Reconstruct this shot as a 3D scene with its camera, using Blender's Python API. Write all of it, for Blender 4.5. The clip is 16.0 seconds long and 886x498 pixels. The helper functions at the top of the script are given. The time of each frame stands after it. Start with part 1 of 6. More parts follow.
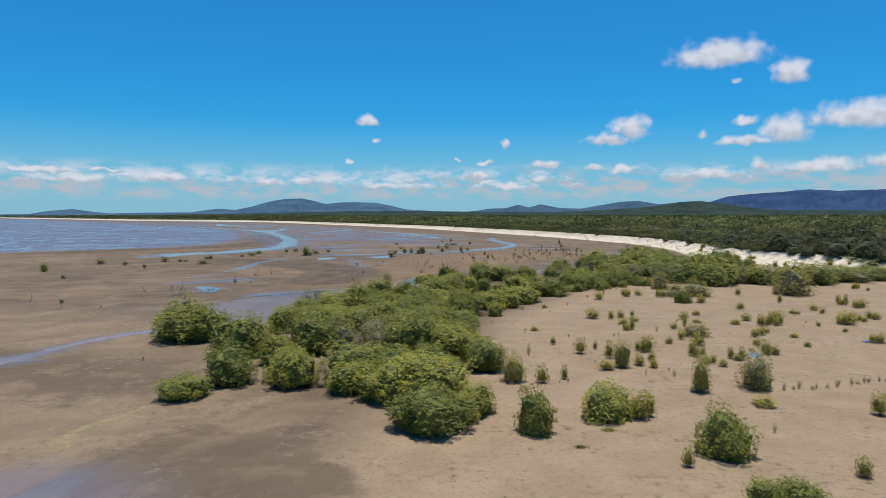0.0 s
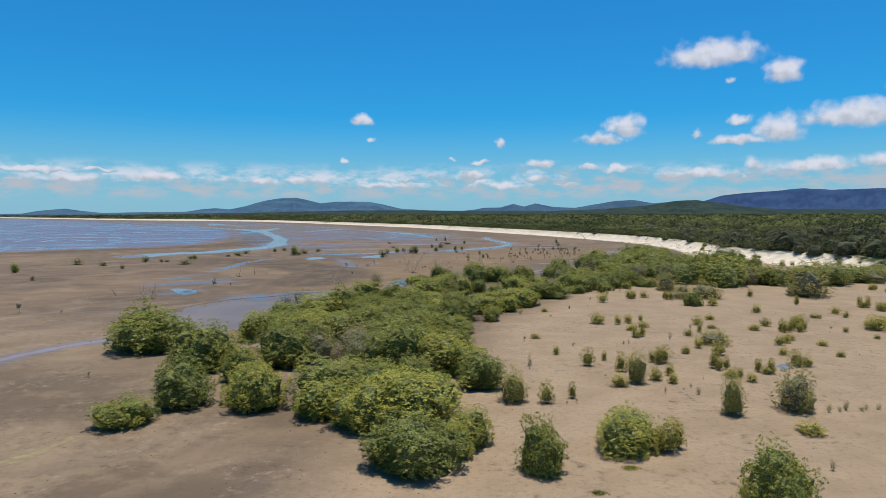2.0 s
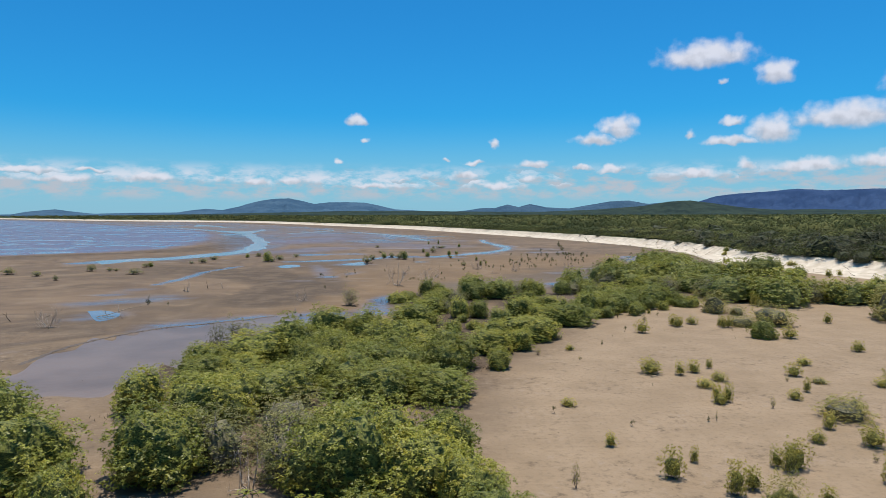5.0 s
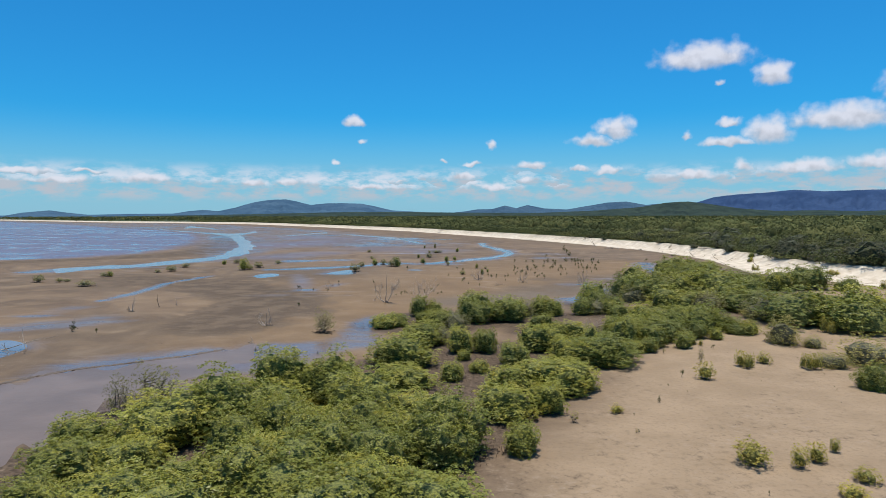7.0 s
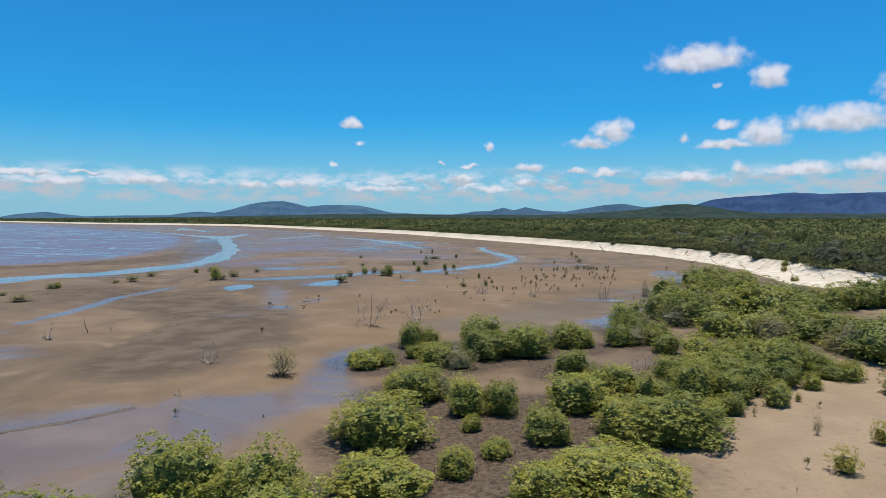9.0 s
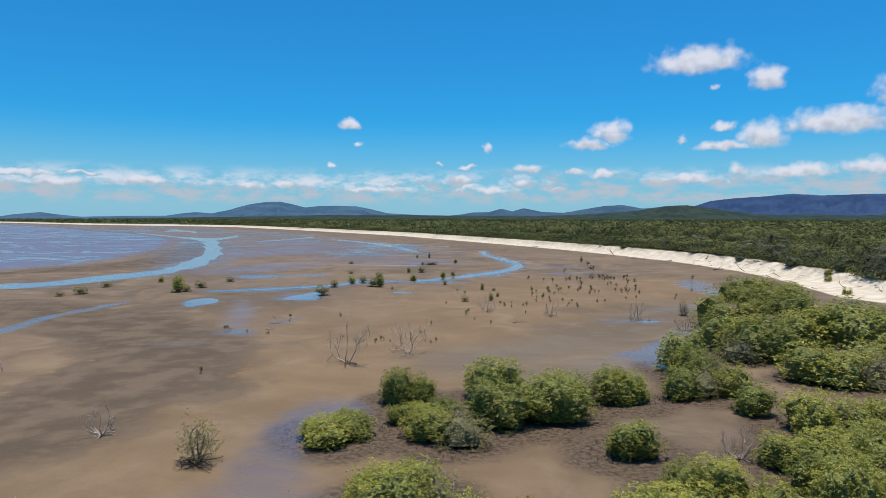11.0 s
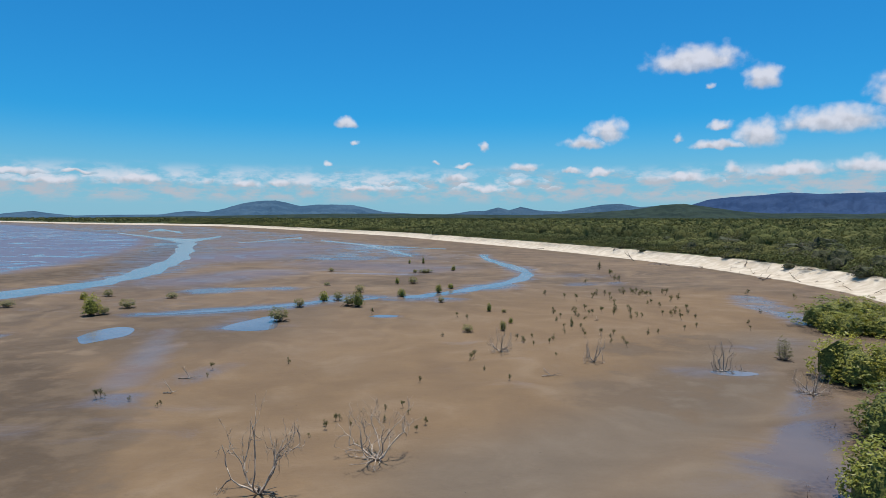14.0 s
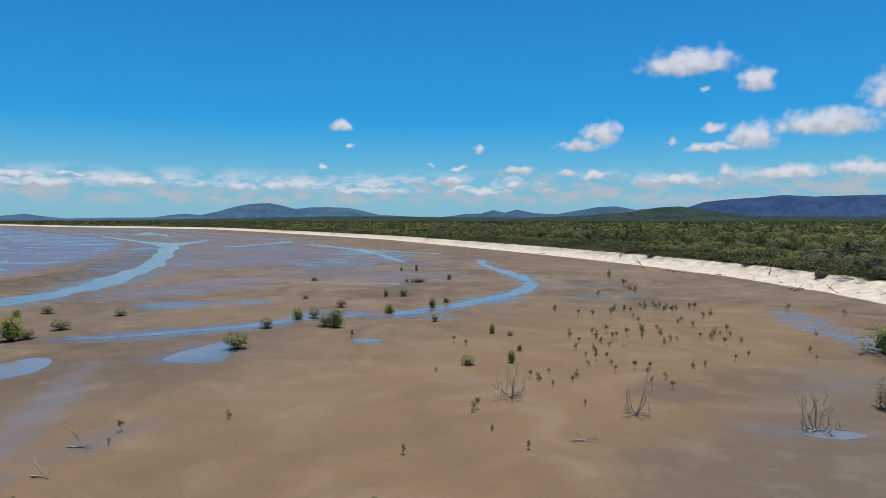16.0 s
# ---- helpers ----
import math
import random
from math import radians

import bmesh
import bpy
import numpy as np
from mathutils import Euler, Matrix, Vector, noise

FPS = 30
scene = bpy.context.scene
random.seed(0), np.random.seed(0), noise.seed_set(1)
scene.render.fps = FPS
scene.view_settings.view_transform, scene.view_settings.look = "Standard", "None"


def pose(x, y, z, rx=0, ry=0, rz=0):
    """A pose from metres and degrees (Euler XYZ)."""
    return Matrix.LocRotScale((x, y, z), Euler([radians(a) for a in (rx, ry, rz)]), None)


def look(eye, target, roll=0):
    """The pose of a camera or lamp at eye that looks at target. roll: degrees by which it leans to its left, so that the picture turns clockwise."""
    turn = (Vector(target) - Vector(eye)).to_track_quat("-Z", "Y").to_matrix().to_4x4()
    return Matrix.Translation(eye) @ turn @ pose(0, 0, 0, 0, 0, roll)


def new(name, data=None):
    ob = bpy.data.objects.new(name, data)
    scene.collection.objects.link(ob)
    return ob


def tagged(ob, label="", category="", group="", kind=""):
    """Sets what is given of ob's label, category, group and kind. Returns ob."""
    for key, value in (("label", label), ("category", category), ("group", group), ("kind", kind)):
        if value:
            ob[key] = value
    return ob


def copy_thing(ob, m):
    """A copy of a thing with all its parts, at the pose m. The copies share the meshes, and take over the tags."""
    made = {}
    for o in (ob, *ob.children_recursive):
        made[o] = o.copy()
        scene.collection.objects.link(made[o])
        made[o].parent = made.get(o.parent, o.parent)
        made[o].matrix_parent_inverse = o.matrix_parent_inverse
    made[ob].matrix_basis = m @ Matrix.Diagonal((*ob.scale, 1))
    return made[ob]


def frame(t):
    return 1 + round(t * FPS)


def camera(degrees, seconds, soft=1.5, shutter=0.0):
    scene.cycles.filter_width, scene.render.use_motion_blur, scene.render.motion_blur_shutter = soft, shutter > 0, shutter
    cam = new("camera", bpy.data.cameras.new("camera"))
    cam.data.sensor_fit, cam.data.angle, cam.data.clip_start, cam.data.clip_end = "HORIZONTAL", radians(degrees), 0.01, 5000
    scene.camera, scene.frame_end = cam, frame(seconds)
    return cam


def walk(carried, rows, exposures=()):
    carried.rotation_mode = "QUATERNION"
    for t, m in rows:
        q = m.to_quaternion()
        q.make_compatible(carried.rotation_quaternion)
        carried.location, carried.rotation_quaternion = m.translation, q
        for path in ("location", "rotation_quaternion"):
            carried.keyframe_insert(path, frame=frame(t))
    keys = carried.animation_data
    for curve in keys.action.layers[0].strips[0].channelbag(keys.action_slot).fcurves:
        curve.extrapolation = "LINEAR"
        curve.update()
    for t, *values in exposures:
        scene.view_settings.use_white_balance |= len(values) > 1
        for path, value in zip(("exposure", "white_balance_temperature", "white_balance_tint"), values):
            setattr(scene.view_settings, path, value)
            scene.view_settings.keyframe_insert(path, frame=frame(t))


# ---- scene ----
cam = camera(69.1, 16.0, soft=0.6)
METRES, EYE, TILT, LEAN, TURN = 118.0, 12.0, -3.05, 0.0, 0.0
ROWS = [
    (0.0, 0.0, 0.0, 0.0, 0.0, 0.0, -0.0),
    (0.5, 0.001, 0.0094, -0.0003, -0.12, -0.01, 0.02),
    (1.0, 0.002, 0.0217, -0.0005, -0.22, -0.03, 0.03),
    (1.5, 0.0028, 0.0365, -0.0007, -0.36, -0.08, 0.06),
    (2.0, 0.0036, 0.0549, -0.0002, -0.44, -0.06, 0.08),
    (2.5, 0.0044, 0.0779, 0.0008, -0.54, -0.03, 0.09),
    (3.0, 0.0052, 0.104, 0.0026, -0.64, -0.03, 0.09),
    (3.5, 0.0063, 0.1327, 0.0043, -0.7, -0.02, 0.11),
    (4.0, 0.0073, 0.1634, 0.0063, -0.78, -0.02, 0.12),
    (6.5, 0.012, 0.3322, 0.0188, -1.15, 0.05, 0.14),
    (7.0, 0.0127, 0.3677, 0.0215, -1.19, 0.08, 0.14),
    (7.5, 0.0133, 0.4033, 0.0243, -1.25, 0.09, 0.11),
    (8.0, 0.0141, 0.4391, 0.0268, -1.29, 0.12, 0.11),
    (8.5, 0.0146, 0.4745, 0.0288, -1.34, 0.2, 0.1),
    (9.0, 0.015, 0.5104, 0.0308, -1.4, 0.26, 0.05),
    (9.5, 0.0157, 0.5468, 0.0329, -1.46, 0.32, 0.03),
    (10.0, 0.0166, 0.5833, 0.0351, -1.49, 0.36, 0.01),
    (12.5, 0.0223, 0.7624, 0.0497, -1.74, 0.3, -0.01),
    (13.0, 0.0237, 0.7997, 0.0517, -1.78, 0.29, -0.0),
    (13.5, 0.0249, 0.837, 0.054, -1.84, 0.26, 0.0),
    (14.0, 0.026, 0.8748, 0.0554, -1.89, 0.23, 0.01),
    (14.5, 0.0272, 0.9125, 0.0572, -1.95, 0.2, 0.03),
    (15.0, 0.0281, 0.947, 0.0599, -2.02, 0.33, 0.05),
    (15.5, 0.0295, 0.9755, 0.0617, -2.14, 0.38, 0.06),
    (16.0, 0.0314, 0.9972, 0.0631, -2.3, 0.47, 0.07),
]
walk(cam, [(t, pose(0, 0, EYE, TILT, LEAN, TURN) @ pose(METRES * x, METRES * y, METRES * z, 90 + pitch, roll, yaw)) for t, x, y, z, yaw, pitch, roll in ROWS],
     [(0.0, 0.0), (2.0, 0.02), (4.0, 0.07), (8.0, 0.10), (10.0, 0.09), (13.0, 0.05), (16.0, -0.04)])

# ---- the plan, in metres ----
SHORE = [(125, -80), (112, 30), (104, 80), (93.5, 115), (80.5, 150), (72, 180), (74, 206), (76, 232), (74, 263), (67, 297), (57, 335), (41, 384),
         (18, 447), (-17, 544), (-69, 644), (-151, 799), (-276, 1010), (-401, 1128), (-609, 1274), (-1078, 1768), (-2000, 2700), (-4950, 4900)]
# mangrove trees: x, y, height, width of crown
GROVE = [
    (-9.5, 57.5, 2.6, 4.2),
    (-6.3, 60.0, 2.6, 4.5),
    (-5.5, 55.5, 2.4, 3.6),
    (-3.2, 58.5, 2.6, 3.8),
    (-12.0, 58.8, 2.4, 3.2),
    (-1.0, 57.0, 2.6, 3.6),
    (1.8, 57.5, 2.5, 3.2),
    (-8.6, 86.7, 3.4, 4.3),
    (-5.2, 86.2, 3.3, 4.3),
    (-6.6, 77.8, 2.8, 3.6),
    (-4.4, 76.2, 2.6, 3.2),
    (-8.2, 75.6, 2.4, 3.0),
    (-3.5, 73.6, 2.6, 3.2),
    (-1.2, 73.0, 2.5, 3.0),
    (-6.2, 73.3, 2.4, 3.0),
    (-2.4, 80.6, 3.0, 2.9),
    (-25.2, 62.0, 3.3, 4.4),
    (-22.4, 61.0, 3.0, 3.3),
    (1.2, 116.6, 1.9, 2.5),
    (-4.6, 84.6, 3.1, 3.8),
    (-8.4, 82.9, 1.9, 4.1),
    (0.6, 81.8, 1.9, 4.0),
    (7.1, 121.8, 2.9, 3.0),
    (3.4, 117.9, 1.4, 1.7),
]
GROVE += [
    (14.1, 121.7, 3.1, 4.3),
    (11.1, 120.2, 2.9, 3.3),
    (16.4, 121.5, 2.8, 3.1),
    (23.3, 123.0, 2.4, 4.2),
    (23.8, 127.8, 2.8, 3.8),
    (23.9, 130.9, 3.8, 4.1),
    (30.9, 135.3, 3.6, 4.9),
    (30.8, 139.6, 3.6, 4.5),
    (33.8, 136.0, 3.4, 5.4),
    (37.1, 153.9, 3.5, 3.4),
    (54.7, 179.3, 3.3, 6.4),
    (61.9, 181.6, 2.4, 2.5),
    (51.7, 178.2, 1.8, 3.2),
    (81.8, 202.1, 1.3, 1.4),
    (45.2, 156.6, 2.8, 3.6),
    (48.2, 153.9, 3.2, 4.6),
    (-0.6, 95.5, 2.6, 3.6),
    (-0.5, 89.2, 1.9, 3.4),
    (5.4, 101.4, 3.5, 4.4),
    (1.1, 105.0, 2.2, 4.4),
    (-3.1, 114.6, 1.7, 3.8),
    (1.2, 121.1, 2.3, 3.2),
    (3.4, 113.9, 2.3, 3.8),
    (6.7, 116.8, 3.5, 3.5),
]
GROVE += [
    (10.4, 117.6, 3.1, 3.6),
    (13.3, 111.3, 2.5, 2.7),
    (3.2, 90.9, 1.5, 1.6),
    (5.3, 93.3, 1.1, 1.6),
    (4.4, 97.4, 0.9, 0.8),
    (37.2, 152.1, 3.1, 3.3),
    (50.3, 174.0, 2.4, 3.5),
    (55.4, 173.0, 3.0, 6.0),
    (63.1, 183.4, 1.9, 2.7),
    (41.2, 142.9, 3.3, 7.4),
    (45.6, 142.8, 3.7, 7.4),
    (34.0, 126.5, 2.7, 5.3),
    (42.3, 130.4, 3.4, 6.3),
    (36.9, 126.4, 3.0, 5.3),
    (42.2, 126.2, 2.7, 5.4),
    (53.8, 146.5, 3.2, 4.6),
    (57.2, 146.4, 3.6, 4.6),
    (64.4, 148.7, 3.8, 4.0),
    (45.9, 124.6, 2.4, 5.2),
    (25.5, 114.1, 2.6, 4.3),
    (27.9, 113.8, 2.2, 3.8),
    (30.8, 112.9, 2.3, 3.3),
    (22.0, 109.1, 2.7, 4.4),
    (18.4, 103.0, 2.3, 3.8),
]
GROVE += [
    (22.6, 105.4, 2.2, 3.7),
    (25.7, 107.5, 1.7, 2.5),
    (26.2, 104.1, 1.2, 1.6),
    (20.5, 100.1, 1.6, 2.2),
    (33.9, 108.9, 1.3, 2.6),
    (33.8, 112.4, 1.5, 3.3),
    (15.7, 96.1, 2.4, 4.2),
    (13.2, 96.2, 2.7, 3.2),
    (9.5, 89.5, 2.6, 4.7),
    (11.0, 87.5, 2.3, 3.9),
    (6.8, 87.8, 2.2, 3.0),
    (14.7, 105.1, 2.3, 3.2),
    (11.5, 101.6, 3.1, 3.7),
    (8.6, 95.8, 2.5, 2.9),
    (2.4, 76.7, 3.1, 3.6),
    (-0.3, 77.1, 2.1, 2.7),
    (-2.2, 77.8, 2.5, 2.8),
    (5.9, 81.9, 1.8, 2.6),
    (6.3, 76.1, 1.8, 1.6),
    (8.7, 82.9, 2.3, 2.1),
    (21.1, 102.8, 3.1, 4.8),
    (29.8, 111.0, 2.7, 4.8),
    (-16.2, 85.1, 2.8, 2.9),
    (-17.7, 83.2, 2.5, 1.9),
]
GROVE += [
    (-16.5, 76.7, 2.3, 3.5),
    (-12.8, 78.5, 2.4, 4.0),
    (-10.4, 80.5, 3.2, 3.6),
    (-15.8, 74.0, 1.8, 3.5),
    (-12.9, 74.1, 2.0, 3.0),
    (-9.2, 71.2, 2.2, 3.2),
    (-6.7, 71.2, 2.4, 3.2),
    (-4.3, 71.7, 2.5, 3.3),
    (-14.8, 69.6, 1.7, 2.8),
    (-11.6, 69.6, 1.6, 2.8),
    (-1.4, 70.3, 2.2, 3.6),
    (1.0, 69.4, 1.6, 2.8),
    (-4.5, 69.2, 2.0, 3.2),
    (-16.7, 65.5, 3.1, 3.1),
    (-17.2, 54.7, 3.2, 4.4),
    (-13.4, 51.2, 2.6, 2.7),
    (-11.4, 55.8, 2.7, 3.2),
    (-15.4, 45.4, 2.6, 2.9),
    (-11.2, 46.1, 2.3, 2.6),
    (-11.5, 63.0, 3.3, 4.3),
    (-8.7, 66.5, 3.0, 4.6),
    (-2.1, 67.7, 2.3, 3.9),
    (1.6, 68.2, 1.8, 3.5),
    (1.9, 74.9, 3.1, 3.9),
]
GROVE += [
    (-2.6, 54.4, 3.0, 3.4),
    (0.6, 54.0, 2.8, 3.7),
    (2.6, 52.2, 2.6, 2.6),
    (3.3, 49.1, 2.2, 2.5),
    (-1.0, 49.0, 2.5, 2.9),
    (-3.0, 48.2, 1.9, 2.6),
    (0.2, 45.7, 2.0, 3.3),
    (-6.1, 46.0, 2.2, 3.8),
    (-3.0, 44.7, 2.2, 3.6),
    (-10.5, 44.6, 2.8, 2.6),
    (-17.0, 41.6, 1.6, 2.8),
    (-6.3, 43.4, 2.4, 3.5),
    (-3.5, 41.3, 2.3, 3.3),
    (-0.9, 35.5, 2.2, 3.5),
    (1.9, 38.4, 1.9, 2.4),
    (0.9, 36.8, 1.4, 1.5),
    (-1.3, 42.5, 2.8, 4.5),
    (42.8, 116.6, 4.0, 7.2),
    (46.0, 111.9, 4.0, 6.9),
    (52.0, 114.2, 3.5, 6.1),
    (54.9, 112.0, 3.2, 4.9),
    (60.5, 111.4, 3.2, 5.9),
    (65.4, 111.4, 3.2, 5.9),
    (73.3, 116.0, 2.6, 6.2),
]
GROVE += [
    (80.4, 119.0, 2.6, 6.3),
    (68.6, 145.3, 2.1, 3.2),
]
# shrubs on the bare flat: x, y, height, width
SHRUBS = [
    (22.1, 90.6, 1.3, 1.4),
    (24.1, 96.1, 1.2, 0.5),
    (26.9, 94.2, 1.6, 1.7),
    (29.1, 95.6, 0.9, 1.3),
    (35.1, 103.7, 2.3, 3.5),
    (36.9, 101.8, 1.0, 2.1),
    (31.7, 93.5, 1.6, 1.8),
    (34.0, 94.1, 1.1, 2.8),
    (37.6, 94.9, 1.6, 2.8),
    (32.8, 87.6, 1.7, 2.8),
    (34.3, 109.0, 2.0, 2.0),
    (42.9, 108.8, 1.6, 2.0),
    (48.3, 113.8, 2.5, 1.6),
    (10.0, 80.8, 0.7, 0.6),
    (13.1, 82.6, 0.7, 0.8),
    (13.1, 78.8, 0.3, 0.3),
    (17.4, 74.3, 1.1, 1.5),
    (19.4, 73.7, 1.2, 1.2),
    (20.7, 74.4, 0.9, 1.2),
    (22.4, 75.7, 0.8, 0.8),
    (21.5, 72.0, 0.9, 1.1),
    (19.8, 70.3, 0.6, 1.0),
    (41.5, 120.1, 1.8, 4.1),
    (26.9, 102.8, 0.7, 0.7),
]
SHRUBS += [
    (22.3, 99.7, 1.1, 0.6),
    (19.4, 66.7, 1.9, 1.6),
    (17.4, 63.1, 0.6, 0.3),
    (35.3, 87.5, 1.1, 1.3),
    (44.1, 95.8, 1.3, 1.3),
    (37.9, 81.4, 0.9, 1.4),
    (46.1, 87.6, 1.3, 1.0),
    (52.7, 96.9, 3.4, 4.1),
    (30.3, 76.6, 0.9, 1.1),
    (27.6, 73.2, 0.9, 1.0),
    (26.2, 71.6, 0.7, 0.6),
    (24.3, 67.2, 0.8, 1.3),
    (28.3, 71.2, 0.7, 1.2),
    (26.1, 69.0, 0.9, 0.7),
    (21.9, 65.4, 0.7, 0.7),
    (25.3, 63.7, 2.0, 2.4),
    (23.0, 61.6, 1.0, 1.1),
    (21.1, 59.5, 0.9, 0.8),
    (23.6, 58.9, 1.1, 1.1),
    (22.3, 56.8, 0.7, 0.6),
    (21.6, 54.1, 1.3, 1.8),
    (32.1, 70.1, 0.9, 1.1),
    (34.4, 72.5, 0.8, 1.0),
    (34.6, 69.1, 1.5, 1.8),
]
SHRUBS += [
    (30.7, 62.8, 1.2, 0.9),
    (17.6, 56.1, 1.4, 1.8),
    (10.2, 59.2, 0.8, 0.9),
    (9.5, 66.2, 0.7, 0.9),
    (7.3, 54.2, 1.1, 0.8),
    (11.9, 55.2, 1.3, 0.9),
    (13.6, 57.0, 0.9, 0.7),
    (13.9, 53.4, 1.4, 1.1),
    (14.9, 53.9, 1.1, 1.2),
    (14.1, 50.1, 2.1, 1.4),
    (12.7, 49.4, 1.2, 1.2),
    (15.7, 50.9, 0.9, 0.9),
    (17.1, 52.2, 1.0, 1.0),
    (16.6, 50.1, 0.7, 1.0),
    (21.6, 51.7, 0.8, 1.6),
    (17.2, 47.2, 0.9, 0.6),
    (15.2, 47.6, 0.5, 0.4),
    (17.4, 49.0, 0.5, 0.4),
    (5.2, 45.9, 1.9, 1.8),
    (7.1, 45.5, 1.5, 1.5),
    (8.9, 46.5, 1.0, 0.7),
    (5.2, 35.0, 2.2, 2.3),
    (9.8, 37.8, 1.9, 3.5),
]
SHRUBS += [
    (11.8, 37.9, 1.6, 2.2),
    (14.1, 31.8, 2.6, 3.2),
    (11.7, 30.1, 1.1, 0.9),
    (13.3, 26.0, 1.0, 2.0),
    (14.9, 26.2, 1.0, 1.8),
    (19.3, 28.9, 0.9, 1.0),
    (26.2, 38.0, 1.5, 1.5),
    (17.5, 43.2, 3.3, 2.1),
    (21.7, 44.0, 1.9, 1.6),
    (20.2, 39.8, 0.9, 1.4),
    (22.2, 50.4, 0.6, 0.7),
    (18.3, 34.9, 0.5, 0.6),
    (36.1, 69.6, 1.3, 2.2),
    (28.1, 54.7, 1.4, 1.7),
    (28.9, 58.8, 0.6, 1.0),
    (32.9, 65.0, 0.6, 1.2),
    (42.7, 77.7, 0.7, 1.4),
    (46.6, 80.4, 0.8, 1.0),
    (46.1, 77.7, 0.9, 1.2),
    (53.3, 85.7, 2.6, 2.1),
    (53.7, 82.6, 1.2, 2.0),
    (44.7, 70.5, 1.4, 2.9),
    (47.2, 72.0, 0.9, 1.6),
    (49.5, 73.6, 1.1, 1.6),
]
SHRUBS += [
    (41.3, 65.5, 0.4, 0.8),
    (40.5, 68.9, 0.6, 0.9),
    (40.3, 71.0, 0.4, 0.6),
    (34.4, 62.5, 0.7, 0.9),
    (40.6, 59.9, 0.9, 1.6),
    (67.0, 103.8, 1.1, 1.7),
    (67.2, 101.3, 0.6, 0.9),
    (33.2, 58.0, 0.5, 0.9),
    (79.8, 198.9, 1.3, 1.8),
    (73.2, 183.2, 1.4, 2.0),
    (80.6, 167.5, 1.3, 2.2),
    (72.9, 159.4, 2.5, 2.7),
    (24.4, 53.0, 1.1, 1.8),
    (37.2, 71.9, 1.3, 1.9),
    (31.8, 63.8, 0.9, 1.4),
]
# lone mangroves on the wet flat
LONERS = [
    (-14.8, 183.9, 1.8, 2.3),
    (-14.6, 196.6, 1.3, 1.5),
    (-12.1, 203.6, 1.5, 1.4),
    (-10.1, 204.5, 1.4, 1.5),
    (-7.5, 197.7, 2.1, 1.8),
    (-6.2, 196.7, 2.3, 1.5),
    (-7.7, 215.2, 2.2, 2.2),
    (-14.9, 225.6, 1.2, 1.5),
    (-18.6, 258.5, 1.1, 1.2),
    (-0.2, 209.0, 1.9, 1.8),
    (1.3, 229.3, 2.4, 2.4),
    (-1.7, 229.0, 1.2, 1.0),
    (1.5, 254.2, 1.4, 1.4),
    (3.9, 254.6, 1.1, 3.0),
    (10.8, 260.3, 1.9, 1.3),
    (6.0, 214.5, 1.4, 1.2),
    (6.0, 201.1, 1.6, 1.3),
    (8.4, 220.4, 1.4, 1.3),
    (12.4, 192.0, 1.1, 0.8),
    (14.3, 190.5, 0.9, 0.9),
    (14.0, 181.9, 1.0, 0.7),
    (12.4, 176.6, 1.1, 0.8),
    (8.3, 175.9, 1.1, 1.1),
    (-37.0, 207.6, 1.6, 2.3),
]
LONERS += [
    (-48.2, 210.0, 1.8, 2.1),
    (-39.0, 196.3, 1.6, 1.9),
    (-50.3, 206.3, 1.7, 1.5),
    (-40.3, 189.0, 2.7, 2.5),
    (-39.4, 190.2, 2.0, 2.3),
    (-0.4, 284.3, 1.7, 0.9),
    (3.5, 284.2, 1.7, 0.9),
    (-9.6, 110.7, 2.7, 1.8),
    (-63.9, 173.8, 1.6, 2.2),
    (-58.5, 156.4, 1.4, 2.2),
    (-65.8, 164.0, 1.0, 1.6),
    (-57.2, 183.2, 1.2, 1.7),
    (-55.5, 186.4, 1.6, 2.0),
    (-56.5, 197.4, 1.8, 2.6),
    (-63.1, 174.5, 1.7, 1.4),
    (-83.7, 134.6, 1.9, 1.7),
    (-71.2, 120.2, 1.4, 1.1),
    (-83.3, 156.2, 1.8, 1.9),
    (-75.6, 152.7, 1.7, 2.2),
    (-67.2, 144.4, 1.5, 1.3),
    (-70.9, 163.6, 1.7, 1.7),
    (-67.1, 163.6, 1.4, 1.7),
    (36.2, 160.8, 2.6, 2.4),
]
# seedlings: x, y, height
SEEDLINGS = [
    (23.6, 209.3, 1.1),
    (27.2, 202.3, 1.2),
    (30.5, 205.8, 1.1),
    (32.1, 209.0, 1.3),
    (33.5, 209.0, 1.3),
    (33.6, 206.7, 1.0),
    (37.3, 213.0, 1.0),
    (37.2, 211.2, 1.4),
    (39.1, 213.0, 1.2),
    (38.4, 210.0, 1.1),
    (39.3, 211.1, 1.5),
    (39.2, 208.8, 1.2),
    (40.1, 209.9, 1.4),
    (39.6, 207.1, 1.2),
    (40.6, 208.7, 1.3),
    (41.5, 209.9, 1.1),
    (43.9, 211.0, 1.3),
    (43.7, 209.2, 1.4),
    (32.1, 198.8, 1.1),
    (30.0, 191.5, 1.1),
    (28.7, 188.0, 1.0),
    (32.2, 193.3, 0.8),
    (31.8, 191.4, 1.1),
    (31.5, 189.6, 1.0),
    (36.6, 197.4, 1.0),
    (37.7, 198.7, 0.9),
    (41.7, 201.8, 1.3),
    (44.0, 204.3, 1.2),
    (37.5, 195.2, 1.1),
    (27.6, 189.7, 1.1),
    (24.0, 191.0, 1.1),
    (23.6, 188.1, 1.1),
]
